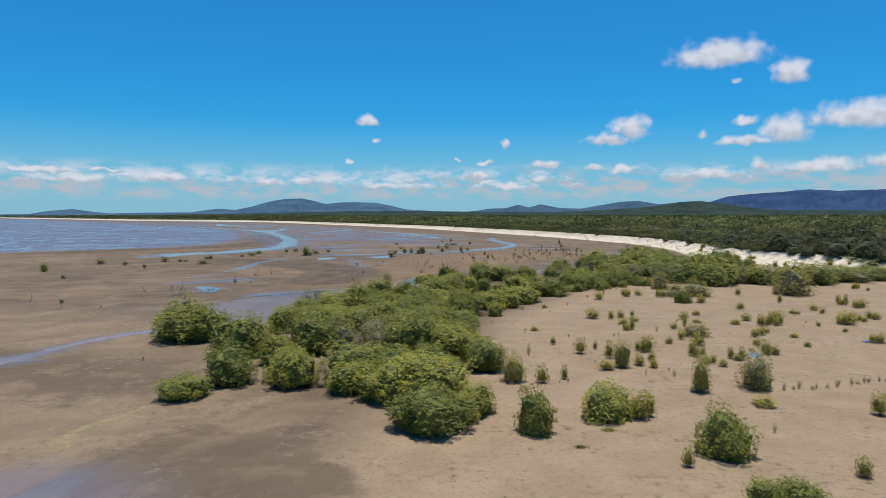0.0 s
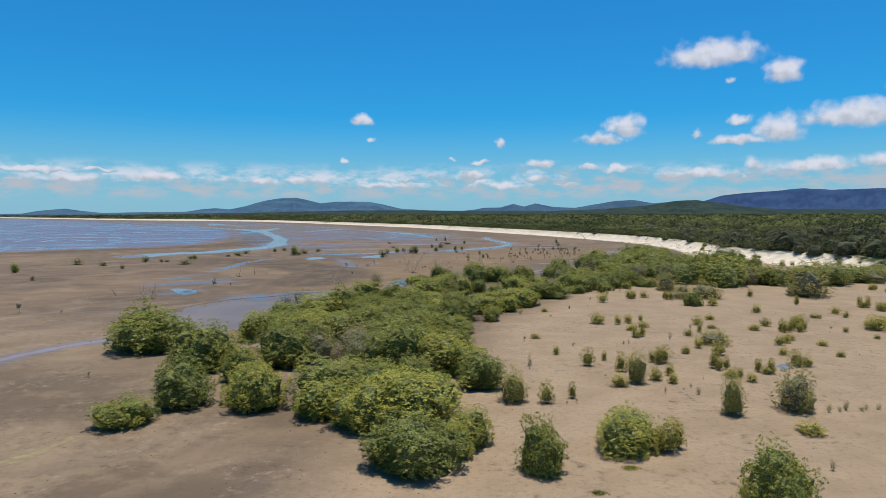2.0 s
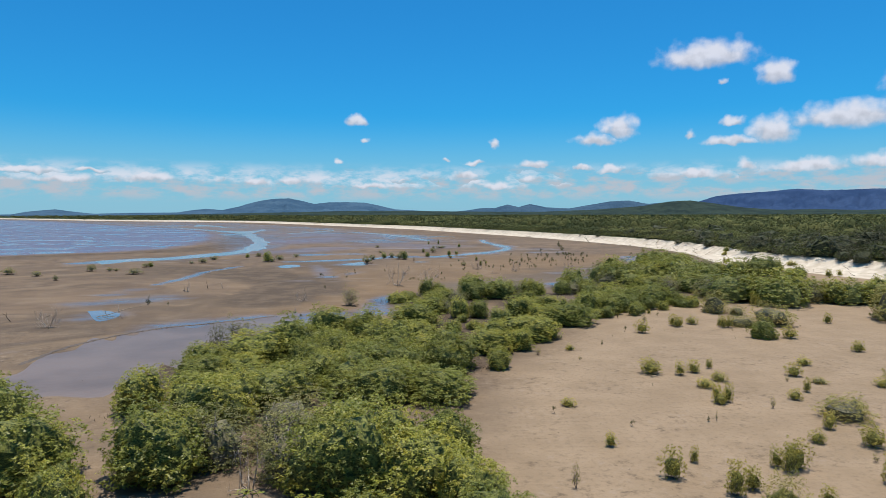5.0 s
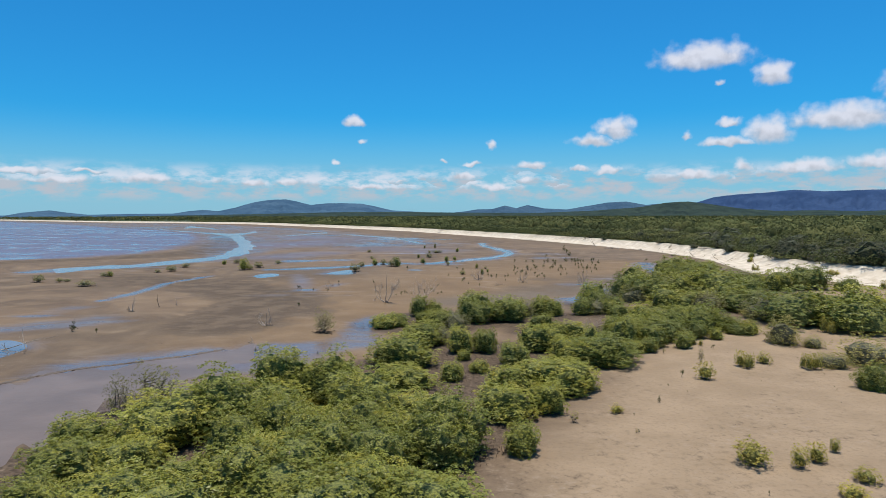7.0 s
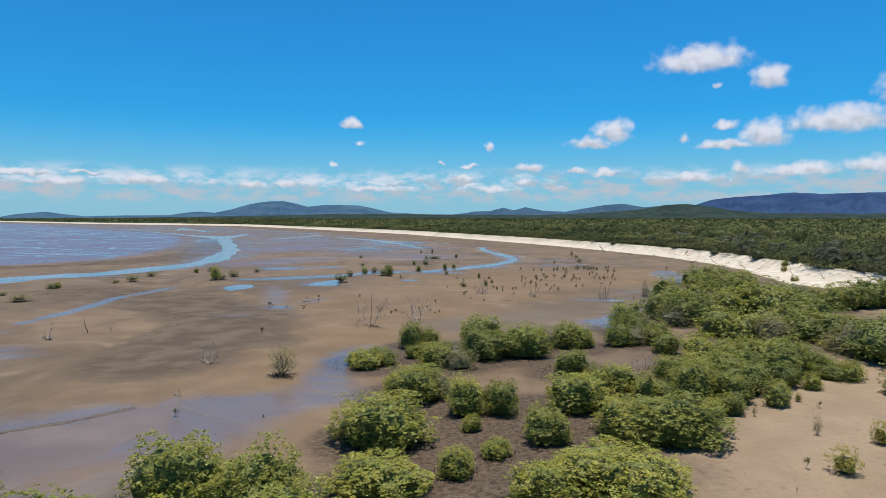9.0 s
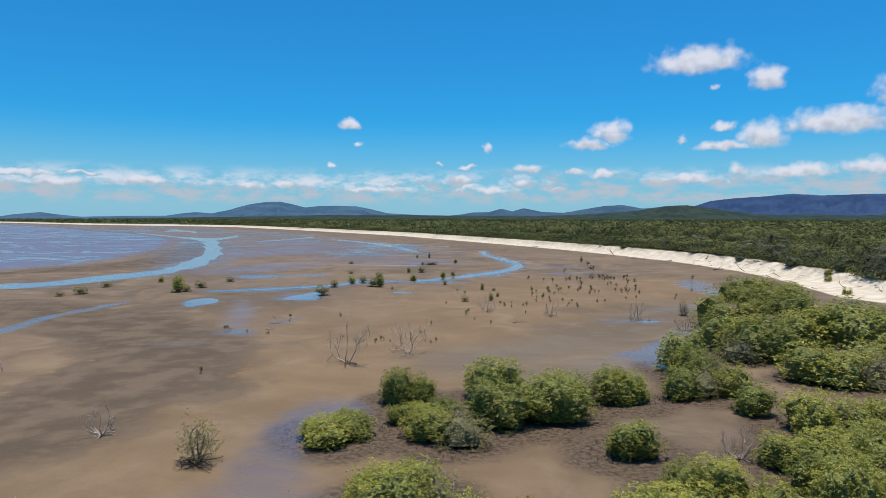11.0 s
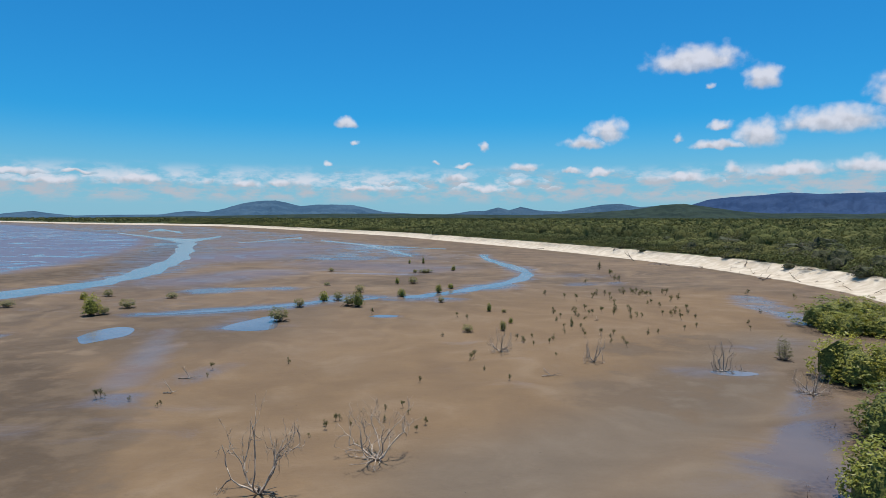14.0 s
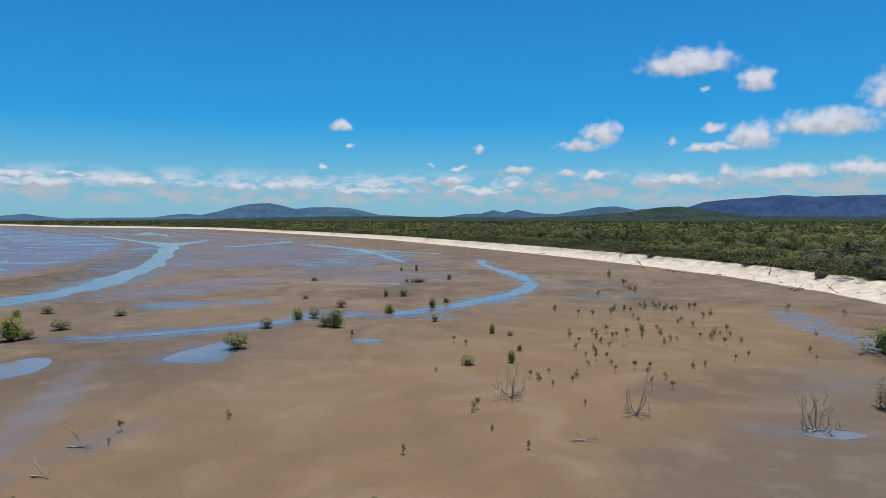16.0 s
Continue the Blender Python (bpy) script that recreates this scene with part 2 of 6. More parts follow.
SEEDLINGS += [
    (23.4, 185.5, 0.9),
    (25.9, 191.6, 1.1),
    (23.7, 183.4, 0.9),
    (20.8, 189.3, 1.1),
    (19.8, 182.0, 1.0),
    (21.1, 185.6, 0.8),
    (20.0, 178.8, 0.7),
    (21.6, 182.0, 0.8),
    (21.1, 179.3, 1.0),
    (20.6, 177.3, 0.8),
    (19.0, 174.5, 0.8),
    (21.4, 175.6, 0.7),
    (21.8, 178.0, 0.8),
    (20.8, 172.3, 0.7),
    (15.0, 172.1, 0.7),
    (13.7, 169.7, 0.7),
    (14.4, 167.9, 0.7),
    (13.0, 170.6, 0.8),
    (13.6, 170.2, 0.8),
    (17.1, 170.9, 0.8),
    (16.3, 169.0, 0.8),
    (22.8, 173.3, 0.9),
    (24.5, 173.9, 0.8),
    (23.6, 172.2, 0.6),
    (22.6, 168.4, 0.8),
    (23.7, 166.7, 0.8),
    (24.2, 169.8, 0.8),
    (28.3, 173.8, 0.8),
    (29.6, 174.2, 0.8),
    (33.4, 176.3, 0.7),
    (31.1, 186.2, 1.0),
    (29.9, 184.7, 0.9),
]
SEEDLINGS += [
    (31.8, 186.2, 0.8),
    (35.2, 187.7, 0.8),
    (36.0, 186.7, 1.1),
    (37.6, 189.4, 1.2),
    (38.2, 189.4, 0.8),
    (39.8, 191.1, 1.1),
    (38.9, 188.6, 0.9),
    (38.6, 185.3, 0.8),
    (35.7, 178.2, 0.8),
    (36.2, 183.8, 1.0),
    (57.7, 209.3, 1.4),
    (49.1, 189.0, 0.8),
    (42.8, 179.8, 0.9),
    (41.1, 176.1, 0.6),
    (62.5, 203.6, 1.3),
    (43.4, 236.1, 1.5),
    (42.9, 231.5, 1.8),
    (44.2, 241.1, 2.0),
    (35.1, 227.5, 1.5),
    (47.6, 263.0, 2.3),
    (15.6, 162.7, 0.6),
    (7.8, 186.7, 0.8),
    (8.9, 184.8, 0.9),
    (5.3, 173.3, 0.6),
    (2.9, 153.7, 0.7),
    (7.8, 162.2, 0.9),
    (7.5, 161.6, 0.9),
    (8.4, 157.5, 0.5),
    (10.1, 154.2, 0.7),
    (-14.7, 158.3, 0.8),
    (-14.4, 155.8, 0.5),
    (-8.8, 160.5, 0.7),
]
SEEDLINGS += [
    (-3.6, 189.8, 1.1),
    (25.7, 204.9, 1.1),
    (32.4, 202.1, 1.1),
    (30.4, 193.4, 1.0),
    (25.3, 188.1, 1.0),
    (25.7, 187.4, 1.0),
    (-19.9, 149.7, 1.0),
    (-17.6, 149.1, 0.5),
    (-15.0, 147.9, 0.5),
    (-2.9, 142.5, 0.6),
    (-2.2, 144.2, 0.6),
    (-1.4, 143.3, 0.4),
    (0.6, 146.3, 0.6),
    (1.8, 147.0, 0.6),
    (2.2, 145.6, 0.5),
    (0.7, 143.9, 0.5),
    (3.3, 143.2, 0.7),
    (2.7, 141.8, 0.5),
    (-3.6, 141.1, 0.4),
    (-0.6, 139.7, 0.3),
    (-16.1, 130.1, 0.7),
    (-20.1, 149.5, 0.8),
    (-15.1, 147.6, 0.5),
    (-3.0, 143.2, 0.5),
    (-2.4, 144.1, 0.7),
    (-16.3, 130.2, 0.6),
    (-13.9, 100.4, 0.7),
    (-8.4, 100.0, 0.3),
    (-24.5, 52.1, 0.5),
    (-49.2, 82.6, 1.2),
    (-43.7, 81.6, 0.6),
    (-36.3, 112.0, 1.3),
]
SEEDLINGS += [
    (-33.3, 110.9, 0.7),
    (20.5, 91.2, 0.6),
    (27.4, 101.3, 0.6),
    (16.5, 84.7, 0.5),
    (13.2, 78.8, 0.3),
    (8.4, 64.7, 0.5),
    (12.3, 62.3, 0.5),
    (16.9, 63.0, 0.4),
    (8.3, 45.1, 0.3),
]
# leafless trees: x, y, height, width
BARE = [
    (-4.6, 133.4, 3.7, 4.1),
    (0.6, 137.6, 3.1, 4.3),
    (10.7, 165.0, 2.6, 3.0),
    (18.6, 160.4, 2.4, 2.1),
    (28.7, 156.7, 2.4, 2.4),
    (31.9, 149.4, 2.3, 2.6),
    (-36.6, 126.1, 1.8, 1.3),
    (-16.8, 115.1, 1.9, 2.3),
    (-39.3, 94.9, 2.0, 3.0),
    (-6.8, 54.0, 2.2, 1.7),
    (18.9, 110.5, 1.6, 2.4),
    (55.6, 146.6, 2.0, 2.5),
]
# snags and stranded branches
SNAGS = [
    (-34.8, 130.1, 1.5, 0.6),
    (-32.9, 131.3, 0.9, 0.4),
    (-15.7, 105.4, 0.4, 0.6),
    (-15.5, 151.1, 0.9, 1.1),
    (-35.7, 102.4, 1.6, 3.6),
    (-49.3, 82.8, 1.4, 0.7),
    (-56.8, 88.1, 1.1, 0.8),
    (-48.5, 95.7, 0.6, 1.2),
    (-46.0, 99.1, 0.9, 0.7),
    (-36.7, 101.7, 0.8, 2.2),
    (-15.8, 155.4, 0.8, 1.5),
    (13.5, 155.3, 0.6, 1.2),
    (25.3, 183.8, 0.4, 0.7),
    (30.3, 156.8, 0.4, 0.5),
]
# water: opposite banks, x, y, x, y
CREEK = [
    (-85.5, 193.4, -78.7, 183.1),
    (-80.0, 203.9, -74.0, 193.2),
    (-73.6, 208.2, -67.8, 196.9),
    (-64.1, 234.1, -57.6, 222.9),
    (-64.3, 245.5, -56.3, 230.4),
    (-67.9, 266.5, -56.7, 243.2),
    (-71.5, 286.1, -57.4, 254.3),
    (-79.1, 314.1, -61.5, 272.3),
    (-90.6, 350.0, -67.6, 299.9),
    (-103.7, 386.8, -76.8, 330.3),
    (-117.7, 424.8, -93.2, 382.0),
    (-140.1, 475.2, -110.6, 430.9),
    (-156.3, 512.2, -126.0, 475.0),
]
CREEK_ARM = [
    (-251.6, 649.7, -235.1, 615.2),
    (-188.9, 557.8, -173.6, 522.8),
    (-146.2, 492.7, -123.9, 437.7),
]
CREEK_FORK = [
    (-141.4, 492.7, -114.9, 431.0),
    (-131.9, 501.9, -116.7, 458.9),
    (-137.1, 557.3, -125.9, 522.2),
]
CREEK_HEAD = [
    (-251.2, 711.6, -232.8, 668.8),
    (-283.2, 821.1, -229.6, 689.4),
    (-204.8, 668.8, -184.4, 614.9),
]
RUNNEL_A = [
    (-91.3, 437.1, -88.6, 427.9),
    (-84.5, 458.4, -80.7, 443.7),
    (-79.1, 501.2, -75.1, 482.7),
    (-74.7, 521.6, -68.9, 491.6),
]
BEND = [
    (22.9, 327.8, 26.6, 327.7),
    (21.4, 304.2, 25.2, 308.9),
    (23.2, 285.2, 26.9, 289.0),
    (24.7, 269.7, 29.4, 276.1),
    (25.8, 256.8, 30.0, 260.7),
    (25.1, 249.4, 28.4, 245.9),
    (22.2, 240.7, 25.0, 234.8),
    (17.7, 231.4, 18.6, 223.3),
    (13.3, 225.0, 13.5, 217.1),
    (9.3, 219.9, 9.3, 212.8),
    (6.4, 216.0, 6.4, 209.3),
    (3.0, 212.4, 3.2, 206.7),
    (-0.2, 209.6, 0.1, 205.8),
]
RUNNEL_B = [
    (-4.1, 208.0, -3.9, 205.4),
    (-7.8, 206.0, -7.4, 203.0),
    (-12.2, 205.2, -11.5, 201.3),
    (-15.5, 202.8, -14.4, 198.2),
    (-19.0, 199.7, -17.7, 195.1),
    (-23.0, 196.9, -21.8, 193.3),
    (-28.4, 193.5, -27.3, 191.0),
    (-32.8, 190.8, -32.1, 189.4),
    (-35.8, 189.6, -35.4, 188.9),
]
RUNNEL_C = [
    (-54.0, 469.7, -51.5, 454.0),
    (-40.7, 450.2, -37.1, 423.2),
    (-27.8, 423.0, -25.5, 400.1),
    (-14.6, 384.9, -13.1, 363.1),
    (-3.9, 344.4, -3.2, 322.7),
    (-0.3, 322.6, -0.1, 314.6),
]
RUNNEL_D = [
    (-27.2, 417.0, -26.0, 405.5),
    (-5.4, 389.5, -5.1, 380.0),
    (13.0, 370.8, 12.8, 364.9),
]
RUNNEL_E = [
    (-17.8, 255.6, -17.4, 253.1),
    (-8.0, 254.0, -7.6, 249.3),
    (-0.2, 253.8, 0.0, 246.8),
]
RUNNEL_G = [
    (-37.9, 50.6, -35.8, 47.7),
    (-37.1, 53.4, -35.3, 50.7),
    (-36.0, 54.5, -34.6, 52.3),
    (-35.4, 56.8, -34.3, 54.9),
    (-34.9, 58.8, -34.1, 57.5),
    (-34.1, 60.6, -33.5, 59.5),
    (-33.1, 62.9, -32.5, 61.7),
    (-32.0, 64.7, -31.4, 63.5),
    (-29.9, 66.6, -29.5, 65.8),
]
STREAM = [
    (-18.8, 39.8, -18.5, 39.5),
    (-19.1, 38.8, -18.7, 38.3),
    (-19.5, 37.5, -19.0, 36.8),
    (-20.2, 36.6, -19.7, 35.9),
    (-20.6, 35.6, -20.1, 35.0),
    (-20.7, 34.8, -19.9, 34.1),
    (-20.1, 33.1, -19.3, 32.5),
]
TIDE_CREEK = [
    (-30.0, 68.0, -28.9, 66.2),
    (-31.0, 75.0, -24.0, 67.5),
    (-31.0, 82.0, -20.6, 69.8),
    (-30.2, 87.5, -19.6, 72.5),
    (-29.9, 90.5, -19.6, 74.8),
    (-28.5, 92.2, -19.6, 77.6),
    (-26.8, 94.5, -19.5, 81.3),
    (-24.4, 96.0, -19.2, 85.3),
    (-20.0, 98.8, -17.0, 90.9),
    (-17.4, 101.5, -15.2, 94.4),
    (-15.4, 105.1, -13.3, 97.3),
]
POOL_A = [
    (-20.4, 179.0),
    (-20.1, 181.8),
    (-18.9, 184.6),
    (-17.1, 188.2),
    (-15.7, 186.9),
    (-14.2, 180.5),
    (-14.6, 178.1),
    (-16.7, 177.2),
    (-19.2, 177.8),
]
POOL_B = [
    (-34.2, 173.7),
    (-34.3, 177.6),
    (-32.7, 180.2),
    (-30.5, 179.1),
    (-29.3, 175.0),
    (-30.3, 172.3),
    (-31.8, 170.1),
]
POOL_C = [
    (-41.5, 106.6),
    (-39.7, 107.1),
    (-36.6, 104.6),
    (-35.5, 101.3),
    (-36.4, 99.0),
]
POOL_E = [
    (-3.9, 187.8),
    (-2.5, 189.1),
    (-0.0, 188.3),
    (-0.8, 187.0),
    (-2.6, 186.8),
]
POOL_F = [
    (27.4, 156.6),
    (28.9, 157.0),
    (30.6, 156.5),
    (31.2, 155.6),
    (29.5, 155.0),
    (27.8, 155.5),
]
POOL_H = [
    (26.2, 54.9),
    (27.2, 55.6),
    (27.4, 54.7),
    (26.2, 53.6),
]
# smooth shining sheets, also tinted with painted sky reflection
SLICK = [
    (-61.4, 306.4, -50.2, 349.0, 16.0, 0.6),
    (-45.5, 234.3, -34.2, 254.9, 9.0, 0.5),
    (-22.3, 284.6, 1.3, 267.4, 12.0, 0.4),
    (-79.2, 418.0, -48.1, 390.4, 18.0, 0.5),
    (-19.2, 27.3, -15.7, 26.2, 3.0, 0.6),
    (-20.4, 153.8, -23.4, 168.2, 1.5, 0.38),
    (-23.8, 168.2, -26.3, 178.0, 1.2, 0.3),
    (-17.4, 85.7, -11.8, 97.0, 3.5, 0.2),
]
# wet films: x, y, x, y, radius, strength
WET = [
    (-23.9, 94.6, -13.0, 99.5, 6.0, 0.9),
    (-13.0, 99.5, -6.1, 105.7, 4.0, 0.8),
    (-6.1, 105.7, -4.3, 119.8, 3.0, 0.8),
    (-18.8, 150.1, -13.9, 160.1, 2.0, 0.5),
    (-19.6, 153.8, -22.2, 171.2, 1.6, 0.4),
    (12.0, 126.5, 22.0, 134.0, 4.0, 0.35),
    (22.5, 135.0, 32.5, 150.0, 1.9, 0.75),
    (56.2, 206.5, 51.3, 180.9, 3.5, 0.7),
    (34.6, 166.3, 42.8, 169.5, 3.0, 0.4),
    (25.4, 156.3, 31.5, 157.3, 3.0, 0.5),
    (-19.7, 268.0, -1.1, 260.3, 12.0, 0.4),
    (-59.7, 306.4, -44.5, 332.5, 18.0, 0.2),
    (-34.6, 218.7, -23.3, 221.7, 5.0, 0.6),
    (-10.5, 208.8, 6.2, 205.6, 4.0, 0.7),
]
WET += [
    (33.1, 227.5, 40.8, 229.8, 4.0, 0.6),
    (29.1, 247.0, 38.3, 246.7, 8.0, 0.5),
    (-45.6, 113.9, -38.1, 118.9, 5.0, 0.6),
    (22.1, 136.5, 24.2, 133.4, 3.0, 0.8),
    (52.6, 199.5, 52.3, 183.4, 3.0, 0.7),
    (-19.6, 27.9, -14.0, 26.7, 3.0, 0.3),
    (-46.9, 122.7, -46.1, 129.9, 3.0, 0.5),
    (-45.9, 136.8, -45.3, 144.9, 1.3, 0.9),
    (-45.3, 144.9, -45.5, 151.4, 1.2, 0.9),
    (-45.5, 151.4, -46.2, 161.0, 1.2, 0.9),
    (-46.2, 161.0, -43.1, 175.5, 1.2, 0.8),
    (22.9, 136.6, 27.2, 141.5, 1.8, 1.0),
]
# clouds: azimuth, elevation, half width, half height, in degrees
CLOUDS = [
    (22.97, 12.43, 3.93, 1.41),
    (28.17, 10.65, 1.51, 1.21),
    (32.99, 7.13, 4.28, 1.21),
    (27.87, 6.35, 1.81, 1.41),
    (24.80, 5.83, 2.11, 0.50),
    (21.86, 6.55, 0.75, 0.55),
    (16.10, 7.09, 1.71, 1.21),
    (14.23, 6.19, 1.81, 0.70),
    (9.06, 4.24, 1.81, 0.45),
    (5.44, 6.13, 0.60, 0.60),
    (-6.49, 8.02, 1.16, 0.60),
    (-5.91, 6.43, 0.60, 0.45),
    (-8.17, 4.60, 0.55, 0.40),
    (3.70, 4.52, 1.11, 0.30),
    (2.95, 3.38, 1.51, 0.55),
    (-15.12, 2.75, 1.21, 0.45),
    (-12.23, 2.84, 1.41, 0.55),
    (15.53, 3.76, 1.41, 0.45),
    (13.15, 3.99, 1.01, 0.30),
    (22.49, 3.30, 1.71, 0.50),
    (26.17, 3.89, 0.96, 0.86),
    (30.47, 3.62, 3.12, 0.65),
    (35.19, 3.89, 2.21, 0.70),
    (8.68, 3.16, 0.75, 0.40),
]
CLOUDS += [
    (-23.43, 2.96, 2.77, 0.50),
    (-27.79, 3.41, 1.21, 0.25),
    (-31.99, 3.35, 2.62, 0.35),
    (-5.54, 2.51, 2.11, 0.35),
    (-2.65, 3.07, 0.75, 0.35),
    (5.70, 2.52, 1.31, 0.50),
    (24.20, 10.46, 0.60, 0.50),
    (24.98, 7.44, 1.01, 0.50),
    (-29.50, 2.71, 3.02, 0.40),
    (1.20, 4.77, 0.70, 0.30),
    (38.04, 8.94, 3.02, 2.01),
    (41.65, 9.97, 3.52, 1.51),
    (-37.84, 2.91, 4.03, 0.45),
    (-41.99, 4.89, 2.52, 1.01),
]
# skylines: azimuth, elevation in degrees
RANGE_WEST = [
    (-49.12, 0.03),
    (-42.15, 0.11),
    (-36.39, 0.01),
    (-33.12, 0.05),
    (-32.07, 0.26),
    (-30.29, 0.44),
    (-29.19, 0.27),
    (-27.68, 0.10),
    (-24.92, 0.17),
    (-21.60, 0.20),
    (-20.31, 0.41),
    (-19.21, 0.51),
    (-18.11, 0.40),
    (-16.75, 0.69),
    (-15.38, 1.12),
    (-13.98, 1.37),
    (-12.57, 1.43),
    (-11.63, 1.24),
    (-10.43, 0.95),
    (-9.22, 1.08),
    (-7.76, 1.11),
    (-6.04, 1.07),
    (-4.80, 0.82),
    (-3.31, 0.47),
    (-0.81, 0.33),
    (2.20, 0.23),
    (4.21, 0.23),
    (7.21, 0.08),
]
RANGE_MIDDLE = [
    (-0.81, -0.02),
    (1.70, 0.23),
    (3.21, 0.38),
    (4.21, 0.55),
    (5.61, 0.58),
    (6.71, 0.90),
    (7.70, 0.65),
    (8.69, 0.93),
    (10.17, 0.63),
    (12.13, 0.52),
    (14.05, 0.86),
    (15.47, 1.10),
    (17.11, 1.19),
    (18.73, 0.89),
    (20.54, 1.03),
    (23.19, 0.83),
    (25.75, 0.26),
]
RANGE_EAST = [
    (18.74, 0.03),
    (21.44, 0.65),
    (24.04, 1.47),
    (25.72, 1.68),
    (27.77, 1.79),
    (29.93, 1.99),
    (31.65, 1.83),
    (33.49, 1.86),
    (35.87, 1.89),
    (40.13, 1.72),
    (45.75, 1.29),
    (52.53, 0.82),
    (60.64, 0.37),
]
FOOTHILLS = [
    (-25.73, -0.03),
    (-17.21, 0.11),
    (-7.77, 0.32),
    (-2.81, 0.33),
    (4.71, 0.25),
    (9.68, 0.23),
    (14.53, 0.42),
    (18.27, 0.70),
    (20.54, 1.08),
    (22.09, 1.16),
    (23.83, 0.91),
    (26.16, 0.54),
    (28.60, 0.35),
    (31.69, 0.38),
    (34.24, 0.29),
    (36.99, 0.40),
    (43.10, 0.30),
    (52.56, 0.16),
]
# drift logs on the beach: x, y
LOGS = [
    (66, 296),
    (69, 277),
    (69, 282),
    (75, 269),
    (82, 258),
    (75, 240),
    (75, 236),
    (52, 363),
    (69, 322),
    (85, 235),
    (42, 438),
    (89, 288),
]


# ---- node helpers ----
def mat_new(name):
    m = bpy.data.materials.new(name)
    m.use_nodes = True
    m.node_tree.nodes.clear()
    return m, m.node_tree


def node(tree, kind, inputs=None, **props):
    n = tree.nodes.new(kind)
    for k, v in props.items():
        setattr(n, k, v)
    for k, v in (inputs or {}).items():
        if isinstance(v, bpy.types.NodeSocket):
            tree.links.new(v, n.inputs[k])
        else:
            n.inputs[k].default_value = v
    return n


def math_(tree, op, a, b=0.0, c=0.0, clamp=False):
    return node(tree, "ShaderNodeMath", {0: a, 1: b, 2: c}, operation=op, use_clamp=clamp).outputs[0]


def mix_(tree, f, a, b):
    n = node(tree, "ShaderNodeMix", {0: f}, data_type="RGBA")
    for i, v in ((6, a), (7, b)):
        if isinstance(v, bpy.types.NodeSocket):
            tree.links.new(v, n.inputs[i])
        else:
            n.inputs[i].default_value = (*v, 1)
    return n.outputs[2]


def ramp_(tree, v, lo, hi, smooth=True):
    n = node(tree, "ShaderNodeMapRange", {0: v, 1: lo, 2: hi, 3: 0.0, 4: 1.0})
    n.interpolation_type = "SMOOTHSTEP" if smooth else "LINEAR"
    return n.outputs[0]


def noise_(tree, vec, scale, detail=4.0, rough=0.55, out=0):
    return node(tree, "ShaderNodeTexNoise", {"Vector": vec, "Scale": scale, "Detail": detail, "Roughness": rough}).outputs[out]


def bump_(tree, height, strength, dist):
    return node(tree, "ShaderNodeBump", {"Height": height, "Strength": strength, "Distance": dist}).outputs[0]


def finish(tree, shader):
    tree.links.new(shader, node(tree, "ShaderNodeOutputMaterial").inputs[0])


def bsdf(tree, color, rough, normal=None, spec=0.5, **more):
    n = node(tree, "ShaderNodeBsdfPrincipled", {"Roughness": rough, "Specular IOR Level": spec})
    if isinstance(color, bpy.types.NodeSocket):
        tree.links.new(color, n.inputs["Base Color"])
    else:
        n.inputs["Base Color"].default_value = (*color, 1)
    if normal is not None:
        tree.links.new(normal, n.inputs["Normal"])
    for k, v in more.items():
        n.inputs[k].default_value = v
    return n.outputs[0]


# ---- sky, clouds and sun ----
SUN_TO = Vector((0.06, 0.13, 0.985)).normalized()
SKY, CLOUD_LIGHT = 0.085, 0.78
world = bpy.data.worlds.new("world")
scene.world = world
world.use_nodes = True
wt = world.node_tree
wt.nodes.clear()
sky = node(wt, "ShaderNodeTexSky", sky_type="NISHITA", sun_disc=False, sun_elevation=math.asin(SUN_TO.z),
           sun_rotation=math.atan2(SUN_TO.x, SUN_TO.y), altitude=0.0, air_density=1.0, dust_density=0.6, ozone_density=2.2)
way = node(wt, "ShaderNodeTexCoord").outputs["Generated"]
xyz = node(wt, "ShaderNodeSeparateXYZ", {0: way})
azim = math_(wt, "MULTIPLY", math_(wt, "ARCTAN2", xyz.outputs[0], xyz.outputs[1]), 57.2958)
elev = math_(wt, "MULTIPLY", math_(wt, "ARCSINE", xyz.outputs[2]), 57.2958)
flat = node(wt, "ShaderNodeCombineXYZ", {0: azim, 1: elev}).outputs[0]
wob = node(wt, "ShaderNodeTexNoise", {"Vector": flat, "Scale": 0.8, "Detail": 3.0, "Roughness": 0.5})
shift = node(wt, "ShaderNodeVectorMath", {0: wob.outputs[1], 1: (0.5, 0.5, 0.5)}, operation="SUBTRACT").outputs[0]
shift = node(wt, "ShaderNodeVectorMath", {0: shift, 1: (1.5, 0.9, 0.0)}, operation="MULTIPLY").outputs[0]
bent = node(wt, "ShaderNodeVectorMath", {0: flat, 1: shift}, operation="ADD").outputs[0]
cover, base_shade = None, None
